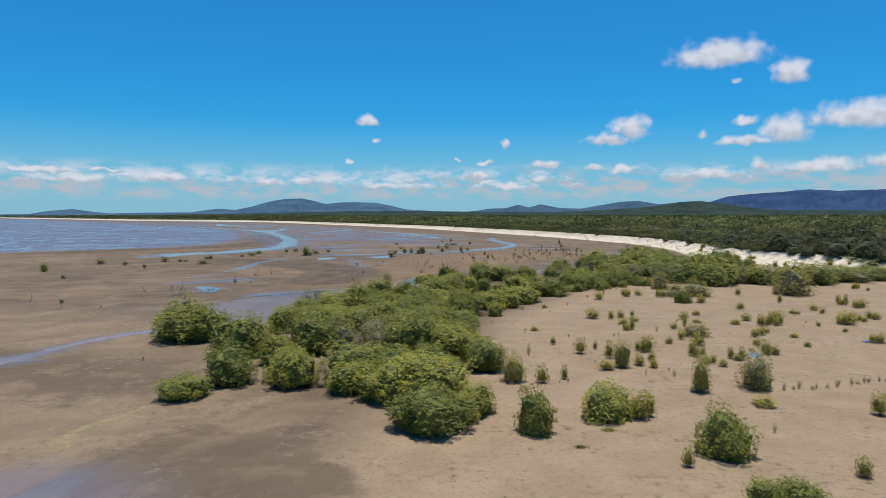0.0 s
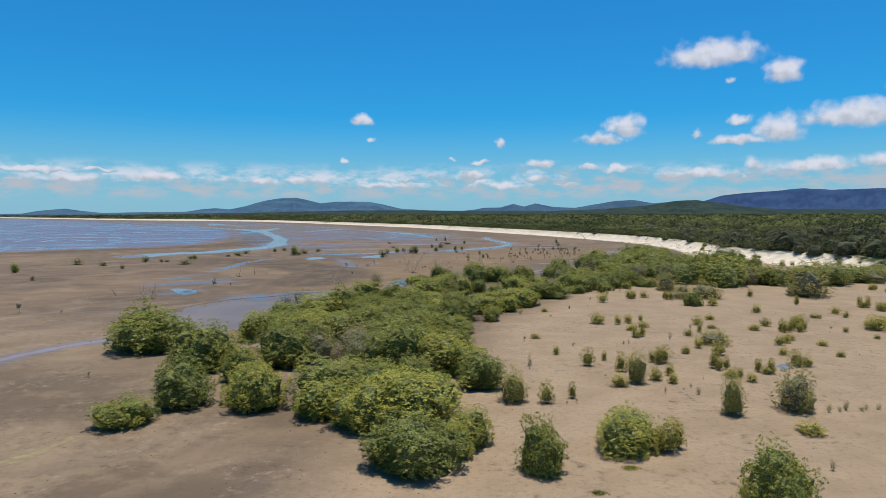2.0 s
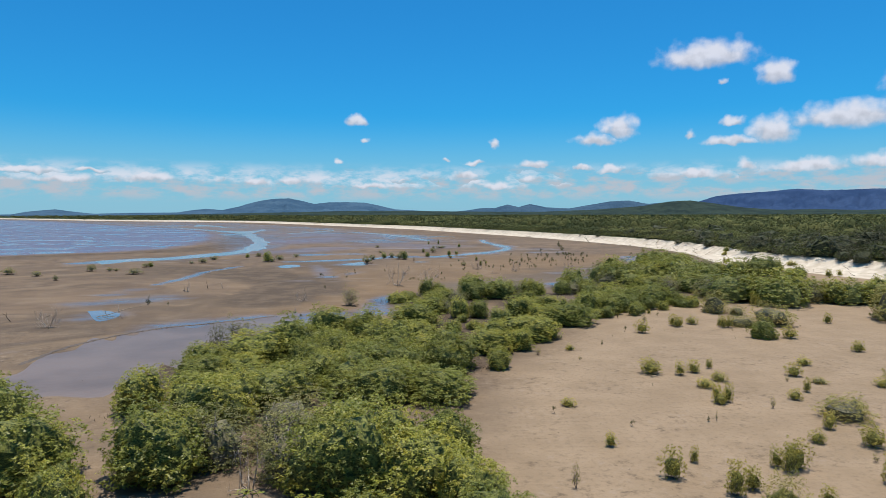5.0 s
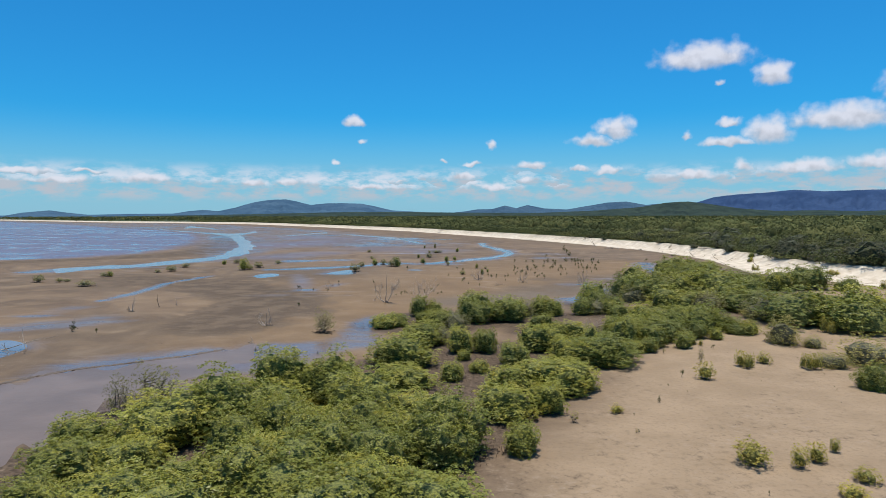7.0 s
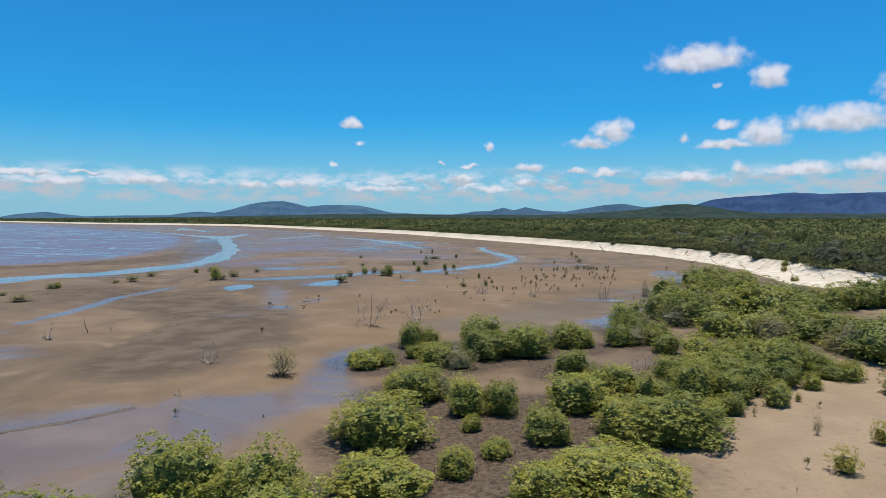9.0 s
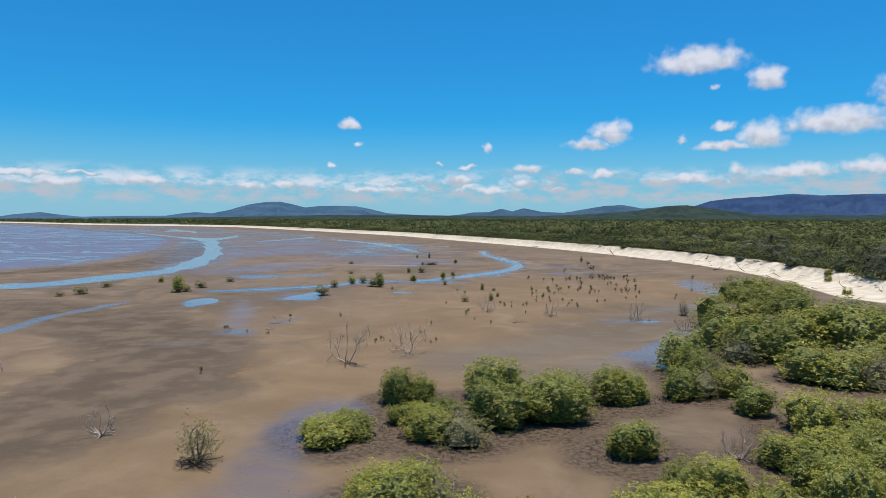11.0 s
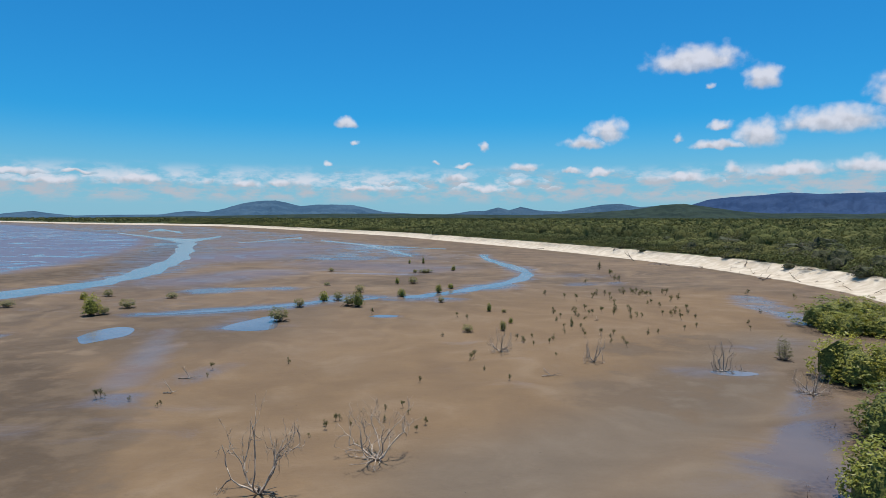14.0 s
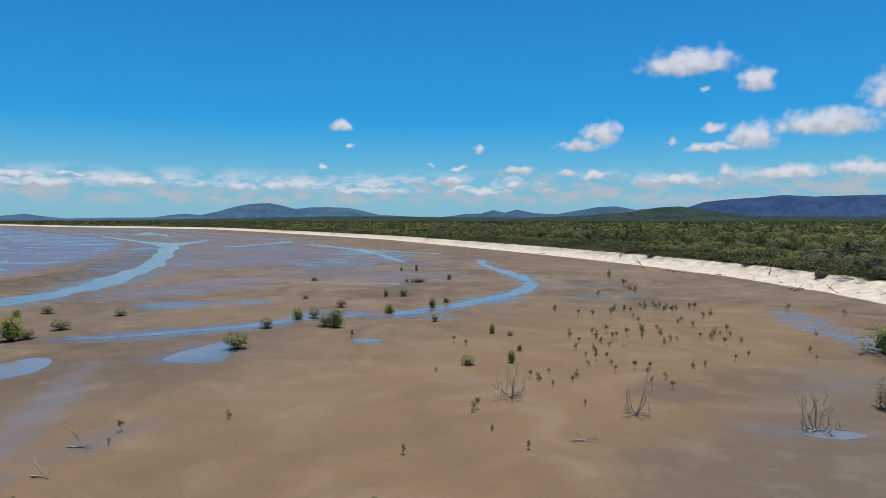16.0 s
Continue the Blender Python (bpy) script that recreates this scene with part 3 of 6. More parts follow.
for az, el, hw, hh in CLOUDS:
    off = node(wt, "ShaderNodeVectorMath", {0: bent, 1: (az, el, 0.0)}, operation="SUBTRACT").outputs[0]
    off = node(wt, "ShaderNodeVectorMath", {0: off, 1: (1 / (1.14 * hw), 1 / (1.28 * hh), 0.0)}, operation="MULTIPLY").outputs[0]
    axes = node(wt, "ShaderNodeSeparateXYZ", {0: off})
    rise = math_(wt, "MAXIMUM", axes.outputs[1], math_(wt, "MULTIPLY", axes.outputs[1], -1.9))
    far = math_(wt, "POWER", math_(wt, "ADD", math_(wt, "MULTIPLY", axes.outputs[0], axes.outputs[0]), math_(wt, "MULTIPLY", rise, rise)), 0.5)
    m = math_(wt, "SUBTRACT", 1.0 if hw > 1.0 else 0.74, far)
    if cover is None:
        cover, base_shade = m, axes.outputs[1]
    else:
        ahead = math_(wt, "GREATER_THAN", m, cover)
        base_shade = node(wt, "ShaderNodeMix", {0: ahead, 2: base_shade, 3: axes.outputs[1]}, data_type="FLOAT").outputs[0]
        cover = math_(wt, "MAXIMUM", cover, m)
fine = noise_(wt, flat, 1.0, 4.0, 0.44)
puffs = ramp_(wt, math_(wt, "ADD", cover, math_(wt, "MULTIPLY", math_(wt, "SUBTRACT", fine, 0.5), 0.8)), -0.02, 0.62)
# the low bank of small clouds along the horizon
lowvec = node(wt, "ShaderNodeVectorMath", {0: flat, 1: (0.42, 1.05, 1.0)}, operation="MULTIPLY").outputs[0]
low = noise_(wt, lowvec, 1.0, 8.0, 0.6)
belt = math_(wt, "MULTIPLY", ramp_(wt, elev, 0.9, 2.0), math_(wt, "SUBTRACT", 1.0, ramp_(wt, elev, 3.0, 4.7)))
bank = math_(wt, "MULTIPLY", ramp_(wt, low, 0.37, 0.64), belt)
veil = math_(wt, "MULTIPLY", math_(wt, "SUBTRACT", 1.0, ramp_(wt, elev, 0.0, 9.0)), 0.78)
amount = math_(wt, "MAXIMUM", math_(wt, "MULTIPLY", puffs, math_(wt, "ADD", 0.60, math_(wt, "MULTIPLY", ramp_(wt, base_shade, -0.75, 0.15), 0.33))), math_(wt, "MULTIPLY", bank, 0.85))
lit = ramp_(wt, math_(wt, "ADD", base_shade, math_(wt, "MULTIPLY", math_(wt, "SUBTRACT", fine, 0.5), 1.6)), -0.45, 0.4)
tone = math_(wt, "ADD", 0.64, math_(wt, "MULTIPLY", lit, 0.30))
white = node(wt, "ShaderNodeCombineColor", {0: math_(wt, "MULTIPLY", tone, 0.95), 1: math_(wt, "MULTIPLY", tone, 0.975), 2: math_(wt, "MULTIPLY", tone, 1.09)}).outputs[0]
white = node(wt, "ShaderNodeVectorMath", {0: white, "Scale": CLOUD_LIGHT / SKY}, operation="SCALE").outputs[0]
blue = sky.outputs[0]
tinted = node(wt, "ShaderNodeVectorMath", {0: blue, 1: (0.13, 0.90, 1.42)}, operation="MULTIPLY").outputs[0]
hazy = mix_(wt, veil, tinted, (0.30 / SKY, 0.53 / SKY, 0.68 / SKY))
sky_out = mix_(wt, amount, hazy, white)
bg = node(wt, "ShaderNodeBackground", {0: sky_out, 1: SKY})
wt.links.new(bg.outputs[0], node(wt, "ShaderNodeOutputWorld").inputs[0])

sun = new("sun", bpy.data.lights.new("sun", "SUN"))
sun.data.energy, sun.data.angle, sun.data.color = 5.0, radians(0.55), (1.0, 0.93, 0.82)
sun.matrix_world = look(SUN_TO * 900, (0, 0, 0))


# ---- materials ----
def mat_ground():
    m, t = mat_new("tidal_mud")
    pos = node(t, "ShaderNodeNewGeometry").outputs["Position"]
    at = lambda n: node(t, "ShaderNodeAttribute", attribute_name=n).outputs["Fac"]  # noqa: E731
    wet, sand, pale, dark, warm, bush, silt = (at(n) for n in ("wet", "sand", "pale", "dark", "warm", "bush", "silt"))
    warp = node(t, "ShaderNodeVectorMath", {0: noise_(t, pos, 0.02, 3, 0.5, 1), "Scale": 30.0}, operation="SCALE").outputs[0]
    flow = node(t, "ShaderNodeVectorMath", {0: pos, 1: warp}, operation="ADD").outputs[0]
    big, mid, small = noise_(t, flow, 0.045, 5, 0.6), noise_(t, pos, 0.28, 5, 0.6), noise_(t, pos, 3.2, 6, 0.62)
    long = node(t, "ShaderNodeVectorMath", {0: flow, 1: (0.07, 0.24, 1.0)}, operation="MULTIPLY").outputs[0]
    streak = noise_(t, long, 1.0, 6, 0.6)
    mud = mix_(t, ramp_(t, big, 0.35, 0.65), (0.112, 0.083, 0.059), (0.165, 0.116, 0.077))
    drift = noise_(t, node(t, "ShaderNodeVectorMath", {0: flow, 1: (0.030, 0.050, 1.0)}, operation="MULTIPLY").outputs[0], 1.0, 3, 0.45)
    mud = mix_(t, math_(t, "MULTIPLY", ramp_(t, drift, 0.46, 0.74), 0.55), mud, (0.235, 0.167, 0.105))
    mud = mix_(t, math_(t, "MULTIPLY", math_(t, "SUBTRACT", 1.0, ramp_(t, drift, 0.26, 0.50)), 0.5), mud, (0.084, 0.061, 0.044))
    mud = mix_(t, math_(t, "MULTIPLY", ramp_(t, mid, 0.45, 0.7), 0.45), mud, (0.225, 0.158, 0.098))
    mud = mix_(t, math_(t, "MULTIPLY", ramp_(t, streak, 0.45, 0.8), 0.16), mud, (0.105, 0.077, 0.056))
    mud = mix_(t, math_(t, "MULTIPLY", warm, math_(t, "ADD", 0.55, math_(t, "MULTIPLY", mid, 0.4))), mud, (0.195, 0.128, 0.070))
    soft = noise_(t, node(t, "ShaderNodeVectorMath", {0: flow, 1: (0.13, 0.17, 1.0)}, operation="MULTIPLY").outputs[0], 1.0, 5, 0.55)
    mud = mix_(t, math_(t, "MULTIPLY", ramp_(t, soft, 0.48, 0.78), 0.34), mud, (0.285, 0.215, 0.150))
    mud = mix_(t, math_(t, "MULTIPLY", math_(t, "SUBTRACT", 1.0, ramp_(t, soft, 0.24, 0.52)), 0.30), mud, (0.098, 0.066, 0.044))
    mud = mix_(t, math_(t, "MULTIPLY", at("damp"), 0.8), mud, mix_(t, soft, (0.105, 0.086, 0.068), (0.165, 0.137, 0.108)))
    palec = mix_(t, ramp_(t, mid, 0.3, 0.7), (0.250, 0.181, 0.115), (0.308, 0.225, 0.146))
    mud = mix_(t, math_(t, "MULTIPLY", pale, 0.92), mud, palec)
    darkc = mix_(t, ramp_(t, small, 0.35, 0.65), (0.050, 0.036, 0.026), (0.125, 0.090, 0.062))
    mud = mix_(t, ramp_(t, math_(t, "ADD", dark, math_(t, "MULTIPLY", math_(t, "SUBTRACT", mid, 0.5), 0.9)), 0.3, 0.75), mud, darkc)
    siltc = mix_(t, ramp_(t, mid, 0.4, 0.62), (0.092, 0.067, 0.046), (0.136, 0.099, 0.067))
    mud = mix_(t, ramp_(t, math_(t, "ADD", silt, math_(t, "MULTIPLY", math_(t, "SUBTRACT", mid, 0.5), 1.1)), 0.35, 0.62), mud, siltc)
    mud = mix_(t, math_(t, "MULTIPLY", ramp_(t, small, 0.48, 0.72), math_(t, "ADD", 0.08, math_(t, "MULTIPLY", at("crumbly"), 0.26))), mud, (0.10, 0.072, 0.05))
    patchy = math_(t, "MULTIPLY", ramp_(t, noise_(t, pos, 0.16, 4, 0.6), 0.42, 0.60), at("crumbly"))
    # shading of the crumbly relief put into the colour, dark and pale
    crumb_shade = noise_(t, pos, 1.5, 10, 0.74)
    mud = mix_(t, math_(t, "MULTIPLY", math_(t, "MULTIPLY", ramp_(t, crumb_shade, 0.52, 0.66), patchy), 0.75), mud, (0.078, 0.057, 0.042))
    mud = mix_(t, math_(t, "MULTIPLY", math_(t, "MULTIPLY", math_(t, "SUBTRACT", 1.0, ramp_(t, crumb_shade, 0.34, 0.48)), patchy), 0.6), mud, (0.300, 0.232, 0.172))
    skew = node(t, "ShaderNodeVectorMath", {0: pos, 1: noise_(t, pos, 0.5, 3, 0.5, 1)}, operation="ADD").outputs[0]
    trickle = math_(t, "ABSOLUTE", math_(t, "SUBTRACT", noise_(t, node(t, "ShaderNodeVectorMath", {0: skew, 1: (0.16, 0.42, 1.0)}, operation="MULTIPLY").outputs[0], 1.0, 4, 0.55), 0.5))
    big = math_(t, "MULTIPLY", big, at("crumbly"))
    lines = math_(t, "MULTIPLY", math_(t, "SUBTRACT", 1.0, ramp_(t, trickle, 0.0, 0.022)), ramp_(t, big, 0.46, 0.58))
    mud = mix_(t, math_(t, "MULTIPLY", math_(t, "MULTIPLY", lines, math_(t, "SUBTRACT", 1.0, pale)), 0.35), mud, (0.072, 0.053, 0.041))
    pits = ramp_(t, noise_(t, pos, 9.0, 3, 0.6), 0.60, 0.72)
    mud = mix_(t, math_(t, "MULTIPLY", pits, math_(t, "MULTIPLY", ramp_(t, mid, 0.45, 0.6), 0.5)), mud, (0.060, 0.043, 0.031))
    mud = mix_(t, ramp_(t, math_(t, "ADD", at("algae"), math_(t, "MULTIPLY", math_(t, "SUBTRACT", small, 0.5), 0.7)), 0.35, 0.8), mud, (0.27, 0.205, 0.088))
    sandc = mix_(t, ramp_(t, noise_(t, pos, 0.5, 5), 0.35, 0.7), (0.480, 0.405, 0.310), (0.620, 0.545, 0.440))
    sandc = mix_(t, math_(t, "MULTIPLY", ramp_(t, streak, 0.58, 0.7), 0.4), sandc, (0.30, 0.225, 0.15))
    col = mix_(t, ramp_(t, math_(t, "ADD", sand, math_(t, "MULTIPLY", math_(t, "SUBTRACT", mid, 0.5), 0.35)), 0.4, 0.6), mud, sandc)
    # green scrub floor, coloured dark to stand for shade between the trees too
    bush_shade = mix_(t, ramp_(t, mid, 0.4, 0.65), (0.035, 0.045, 0.02), (0.075, 0.085, 0.032))
    col = mix_(t, ramp_(t, math_(t, "ADD", bush, math_(t, "MULTIPLY", math_(t, "SUBTRACT", mid, 0.5), 0.8)), 0.4, 0.6), col, bush_shade)
    seep = math_(t, "MULTIPLY", ramp_(t, noise_(t, flow, 0.03, 3), 0.52, 0.68), 0.30)
    wet = math_(t, "ADD", wet, math_(t, "MULTIPLY", seep, math_(t, "SUBTRACT", 1.0, math_(t, "ADD", pale, math_(t, "ADD", sand, bush), clamp=True))))
    film = ramp_(t, math_(t, "ADD", wet, math_(t, "MULTIPLY", math_(t, "SUBTRACT", streak, 0.5), 1.2)), 0.22, 0.86)
    col = mix_(t, math_(t, "MULTIPLY", film, 0.45), col, (0.128, 0.090, 0.080))
    sky_sheen = at("sky_sheen")
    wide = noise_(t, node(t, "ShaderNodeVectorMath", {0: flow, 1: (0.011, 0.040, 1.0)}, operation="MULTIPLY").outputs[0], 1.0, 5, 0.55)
    bright = math_(t, "MULTIPLY", ramp_(t, wide, 0.49, 0.60), sky_sheen)
    # sky reflection painted into the base colour: lilac, with bluer streaks
    col = mix_(t, math_(t, "MULTIPLY", sky_sheen, 0.85), col, (0.128, 0.116, 0.158))
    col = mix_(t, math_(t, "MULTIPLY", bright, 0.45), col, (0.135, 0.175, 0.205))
    film = math_(t, "MAXIMUM", math_(t, "MULTIPLY", film, math_(t, "SUBTRACT", 1.0, sky_sheen)), math_(t, "ADD", math_(t, "MULTIPLY", sky_sheen, 0.58), math_(t, "MULTIPLY", bright, 0.5)))
    rough = math_(t, "SUBTRACT", 0.72, math_(t, "MULTIPLY", film, 0.52))
    hgt = math_(t, "ADD", math_(t, "MULTIPLY", small, 0.6), math_(t, "MULTIPLY", noise_(t, pos, 0.9, 4), 0.8))
    nrm = bump_(t, math_(t, "MULTIPLY", hgt, math_(t, "SUBTRACT", 1.0, math_(t, "MULTIPLY", math_(t, "MAXIMUM", film, sand), 0.8))), 0.5, 0.12)
    shine = math_(t, "ADD", 0.05, math_(t, "MULTIPLY", film, 0.33))
    finish(t, bsdf(t, col, rough, nrm, shine))
    return m


def mat_water(name, deep, scale=1.4, rough=0.16, shine=0.5):
    m, t = mat_new(name)
    pos = node(t, "ShaderNodeNewGeometry").outputs["Position"]
    col = mix_(t, ramp_(t, noise_(t, pos, 0.12, 4), 0.35, 0.65), deep, tuple(0.72 * v for v in deep))
    n = bump_(t, noise_(t, pos, scale, 5, 0.65), 0.32, 0.06)
    finish(t, bsdf(t, col, rough, n, shine, IOR=1.33))
    return m


def mat_leaf(name, dark, light, gold, gold_part=0.25, rough=0.5, spec=0.22, thin=0.36, grain=0.9, zone=0.0):
    m, t = mat_new(name)
    geo = node(t, "ShaderNodeNewGeometry")
    own = node(t, "ShaderNodeObjectInfo").outputs["Random"]
    leaf = geo.outputs["Random Per Island"]
    if zone:
        tuned = node(t, "ShaderNodeAttribute", attribute_name="crown").outputs["Fac"]
        # crowns and stands of different hue over the whole wood
        crown = ramp_(t, noise_(t, geo.outputs["Position"], 0.17, 3), 0.34, 0.66)
        stand = ramp_(t, noise_(t, geo.outputs["Position"], zone, 4), 0.38, 0.64)
        f = math_(t, "ADD", math_(t, "MULTIPLY", leaf, 0.14), math_(t, "ADD", math_(t, "MULTIPLY", math_(t, "MAXIMUM", tuned, math_(t, "MULTIPLY", own, crown)), 0.44), math_(t, "MULTIPLY", stand, 0.46)))
    else:
        f = math_(t, "ADD", math_(t, "ADD", 0.08, math_(t, "MULTIPLY", leaf, 0.42)), math_(t, "MULTIPLY", own, 0.45))
    col = mix_(t, f, dark, light)
    patch = noise_(t, node(t, "ShaderNodeTexCoord").outputs["Object"], grain, 3)
    col = mix_(t, math_(t, "MULTIPLY", ramp_(t, patch, 0.42, 0.7), math_(t, "ADD", gold_part * 0.5, math_(t, "MULTIPLY", own, gold_part * 1.4))), col, gold)
    p = bsdf(t, col, rough, None, spec)
    glow = node(t, "ShaderNodeBsdfTranslucent", {0: col}).outputs[0]
    both = node(t, "ShaderNodeMixShader", {0: thin, 1: p, 2: glow}).outputs[0]
    finish(t, both)
    return m


def mat_wood(name, a, b):
    m, t = mat_new(name)
    pos = node(t, "ShaderNodeTexCoord").outputs["Object"]
    own = node(t, "ShaderNodeObjectInfo").outputs["Random"]
    n1 = noise_(t, pos, 7.0, 5)
    col = mix_(t, ramp_(t, n1, 0.35, 0.65), a, b)
    col = mix_(t, math_(t, "MULTIPLY", own, 0.35), col, tuple(0.6 * v for v in a))
    finish(t, bsdf(t, col, 0.85, bump_(t, n1, 0.5, 0.02), 0.2))
    return m


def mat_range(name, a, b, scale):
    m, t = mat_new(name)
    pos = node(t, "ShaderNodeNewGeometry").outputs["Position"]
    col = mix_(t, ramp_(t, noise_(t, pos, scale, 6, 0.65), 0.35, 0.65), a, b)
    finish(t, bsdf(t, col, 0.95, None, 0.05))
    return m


def mat_plain(name, a, b, scale=3.0, rough=0.6):
    m, t = mat_new(name)
    pos = node(t, "ShaderNodeTexCoord").outputs["Object"]
    n1 = noise_(t, pos, scale, 5)
    finish(t, bsdf(t, mix_(t, ramp_(t, n1, 0.35, 0.65), a, b), rough, bump_(t, n1, 0.3, 0.02), 0.3))
    return m


MUD = mat_ground()
WATER = mat_water("creek_water", (0.175, 0.172, 0.185), 0.6, 0.14, 0.42)
LILAC = mat_water("lilac_water", (0.225, 0.175, 0.175), 1.2, 0.30, 0.32)
ALGAE = mat_plain("yellow_silt", (0.185, 0.140, 0.070), (0.255, 0.195, 0.092), 2.2, 0.6)
SILTY = mat_water("silty_water", (0.185, 0.138, 0.112), 0.8, 0.34, 0.2)
LEAF = mat_leaf("mangrove_leaf", (0.092, 0.114, 0.020), (0.430, 0.422, 0.074), (0.500, 0.405, 0.055), 0.36, 0.42, 0.30)
LEAF_YOUNG = mat_leaf("shrub_leaf", (0.185, 0.178, 0.036), (0.490, 0.425, 0.088), (0.560, 0.420, 0.075), 0.50)
LEAF_DULL = mat_leaf("olive_leaf", (0.140, 0.146, 0.052), (0.330, 0.305, 0.115), (0.370, 0.300, 0.100), 0.3)
LEAF_OLIVE = mat_leaf("yellow_olive_leaf", (0.165, 0.158, 0.045), (0.400, 0.350, 0.105), (0.450, 0.350, 0.090), 0.4)
LEAF_DEEP = mat_leaf("deep_leaf", (0.066, 0.090, 0.017), (0.330, 0.338, 0.064), (0.340, 0.300, 0.055), 0.3, 0.45, 0.25)
LEAF_WOOD = mat_leaf("coast_leaf", (0.026, 0.037, 0.020), (0.165, 0.176, 0.066), (0.200, 0.188, 0.072), 0.5, 0.9, 0.03, 0.25, 0.055, 0.021)
LEAF_OAK = mat_leaf("she_oak_needles", (0.046, 0.050, 0.032), (0.125, 0.124, 0.076), (0.150, 0.134, 0.084), 0.3, 0.9, 0.03, 0.2, 0.3)
LEAF_SCRUB = mat_leaf("scrub_leaf", (0.050, 0.052, 0.034), (0.135, 0.132, 0.075), (0.160, 0.135, 0.085), 0.5, 0.8, 0.05, 0.25, 0.5)
LEAF_SEED = mat_leaf("seedling_leaf", (0.060, 0.066, 0.026), (0.170, 0.165, 0.060), (0.20, 0.165, 0.06), 0.3)
BANK = mat_plain("dark_mud", (0.080, 0.060, 0.045), (0.125, 0.093, 0.067), 2.0, 0.7)
BARK = mat_wood("grey_bark", (0.11, 0.092, 0.075), (0.24, 0.205, 0.17))
GREY_TWIG = mat_wood("grey_twigs", (0.17, 0.145, 0.13), (0.33, 0.29, 0.265))
DEAD = mat_wood("bleached_wood", (0.27, 0.21, 0.165), (0.52, 0.44, 0.36))
# darkened leaf colours for solid crown cores, standing for shade between leaves
CORE_SHADE = mat_plain("leaf_shade_core", (0.052, 0.062, 0.015), (0.190, 0.194, 0.044), 14.0, 0.8)
CORE_SHADE_YOUNG = mat_plain("shrub_shade_core", (0.115, 0.105, 0.026), (0.270, 0.240, 0.055), 14.0, 0.8)
CORE_SHADE_DULL = mat_plain("dull_shade_core", (0.085, 0.078, 0.042), (0.180, 0.160, 0.090), 14.0, 0.8)
CORE_SHADE_WOOD = mat_plain("wood_shade_core", (0.030, 0.036, 0.018), (0.085, 0.088, 0.042), 5.0, 0.9)
ROOT = mat_wood("wet_roots", (0.055, 0.042, 0.032), (0.12, 0.09, 0.068))


SPARSE = {0, 1, 2, 4}


# ---- mesh helpers ----
def mesh_from(name, verts, faces, material, smooth=False):
    me = bpy.data.meshes.new(name)
    me.from_pydata([tuple(v) for v in verts], [], [tuple(f) for f in faces])
    me.materials.append(material)
    if smooth:
        me.polygons.foreach_set("use_smooth", [True] * len(me.polygons))
    me.update()
    return me


def part(name, mesh, parent, label=""):
    ob = new(name, mesh)
    ob.parent = parent
    return tagged(ob, label) if label else ob


def tubes(lines, sides=5):
    """Tapered tubes along polylines of (x, y, z, radius)."""
    verts, faces = [], []
    for line in lines:
        p = np.array(line, float)
        base = len(verts)
        for i in range(len(p)):
            d = p[min(i + 1, len(p) - 1), :3] - p[max(i - 1, 0), :3]
            d /= np.linalg.norm(d) + 1e-9
            u = np.cross(d, (0.31, 0.87, 0.38))
            u /= np.linalg.norm(u) + 1e-9
            v = np.cross(d, u)
            for k in range(sides):
                a = 2 * math.pi * k / sides
                verts.append(p[i, :3] + p[i, 3] * (math.cos(a) * u + math.sin(a) * v))
        for i in range(len(p) - 1):
            for k in range(sides):
                a, b = base + i * sides + k, base + i * sides + (k + 1) % sides
                faces.append((a, b, b + sides, a + sides))
        faces.append(tuple(base + (len(p) - 1) * sides + k for k in range(sides)))
    return verts, faces


def leaves(rng, at, out, length, width, loose=0.6):
    """One pointed blade for each leaf, facing about the way out."""
    n = len(at)
    nrm = out + rng.normal(0, loose, (n, 3)) + (0, 0, 0.25)
    nrm /= np.linalg.norm(nrm, axis=1)[:, None]
    tan = np.cross(nrm, rng.normal(0, 1, (n, 3)))
    tan /= np.linalg.norm(tan, axis=1)[:, None] + 1e-9
    bi = np.cross(nrm, tan)
    ln = (length * rng.uniform(0.7, 1.3, n))[:, None]
    wd = (width * rng.uniform(0.7, 1.3, n))[:, None]
    v = np.stack([at - tan * ln / 3 + bi * wd / 2, at + tan * ln * 0.67, at - tan * ln / 3 - bi * wd / 2], 1).reshape(-1, 3)
    return v, np.arange(3 * n).reshape(-1, 3)


def swelling(rng, count=26):
    """A lumpy outline of a crown: a function from directions to radii about one."""
    k = np.arange(count)
    up = 1 - 1.15 * (k + 0.5) / count
    ang = k * 2.39996 + rng.uniform(-0.6, 0.6, count)
    side = np.sqrt(np.clip(1 - up ** 2, 0, 1))
    mid = np.stack([side * np.cos(ang), side * np.sin(ang), up], 1)
    size, lift = rng.uniform(0.26, 0.48, count), rng.uniform(0.06, 0.42, count)
    lean, lobed = rng.uniform(0, 6.283, 2)

    def radius(d):
        far = np.linalg.norm(d[:, None, :] - mid[None], axis=2) / size[None]
        turn, side = np.arctan2(d[:, 1], d[:, 0]), np.hypot(d[:, 0], d[:, 1])
        uneven = 1 + side * (0.10 * np.sin(turn + lean) + 0.09 * np.sin(2 * turn + lobed))
        return uneven * (0.72 + np.max(lift[None] * np.clip(1 - far ** 2, 0, 1) ** 0.7, axis=1))

    return radius


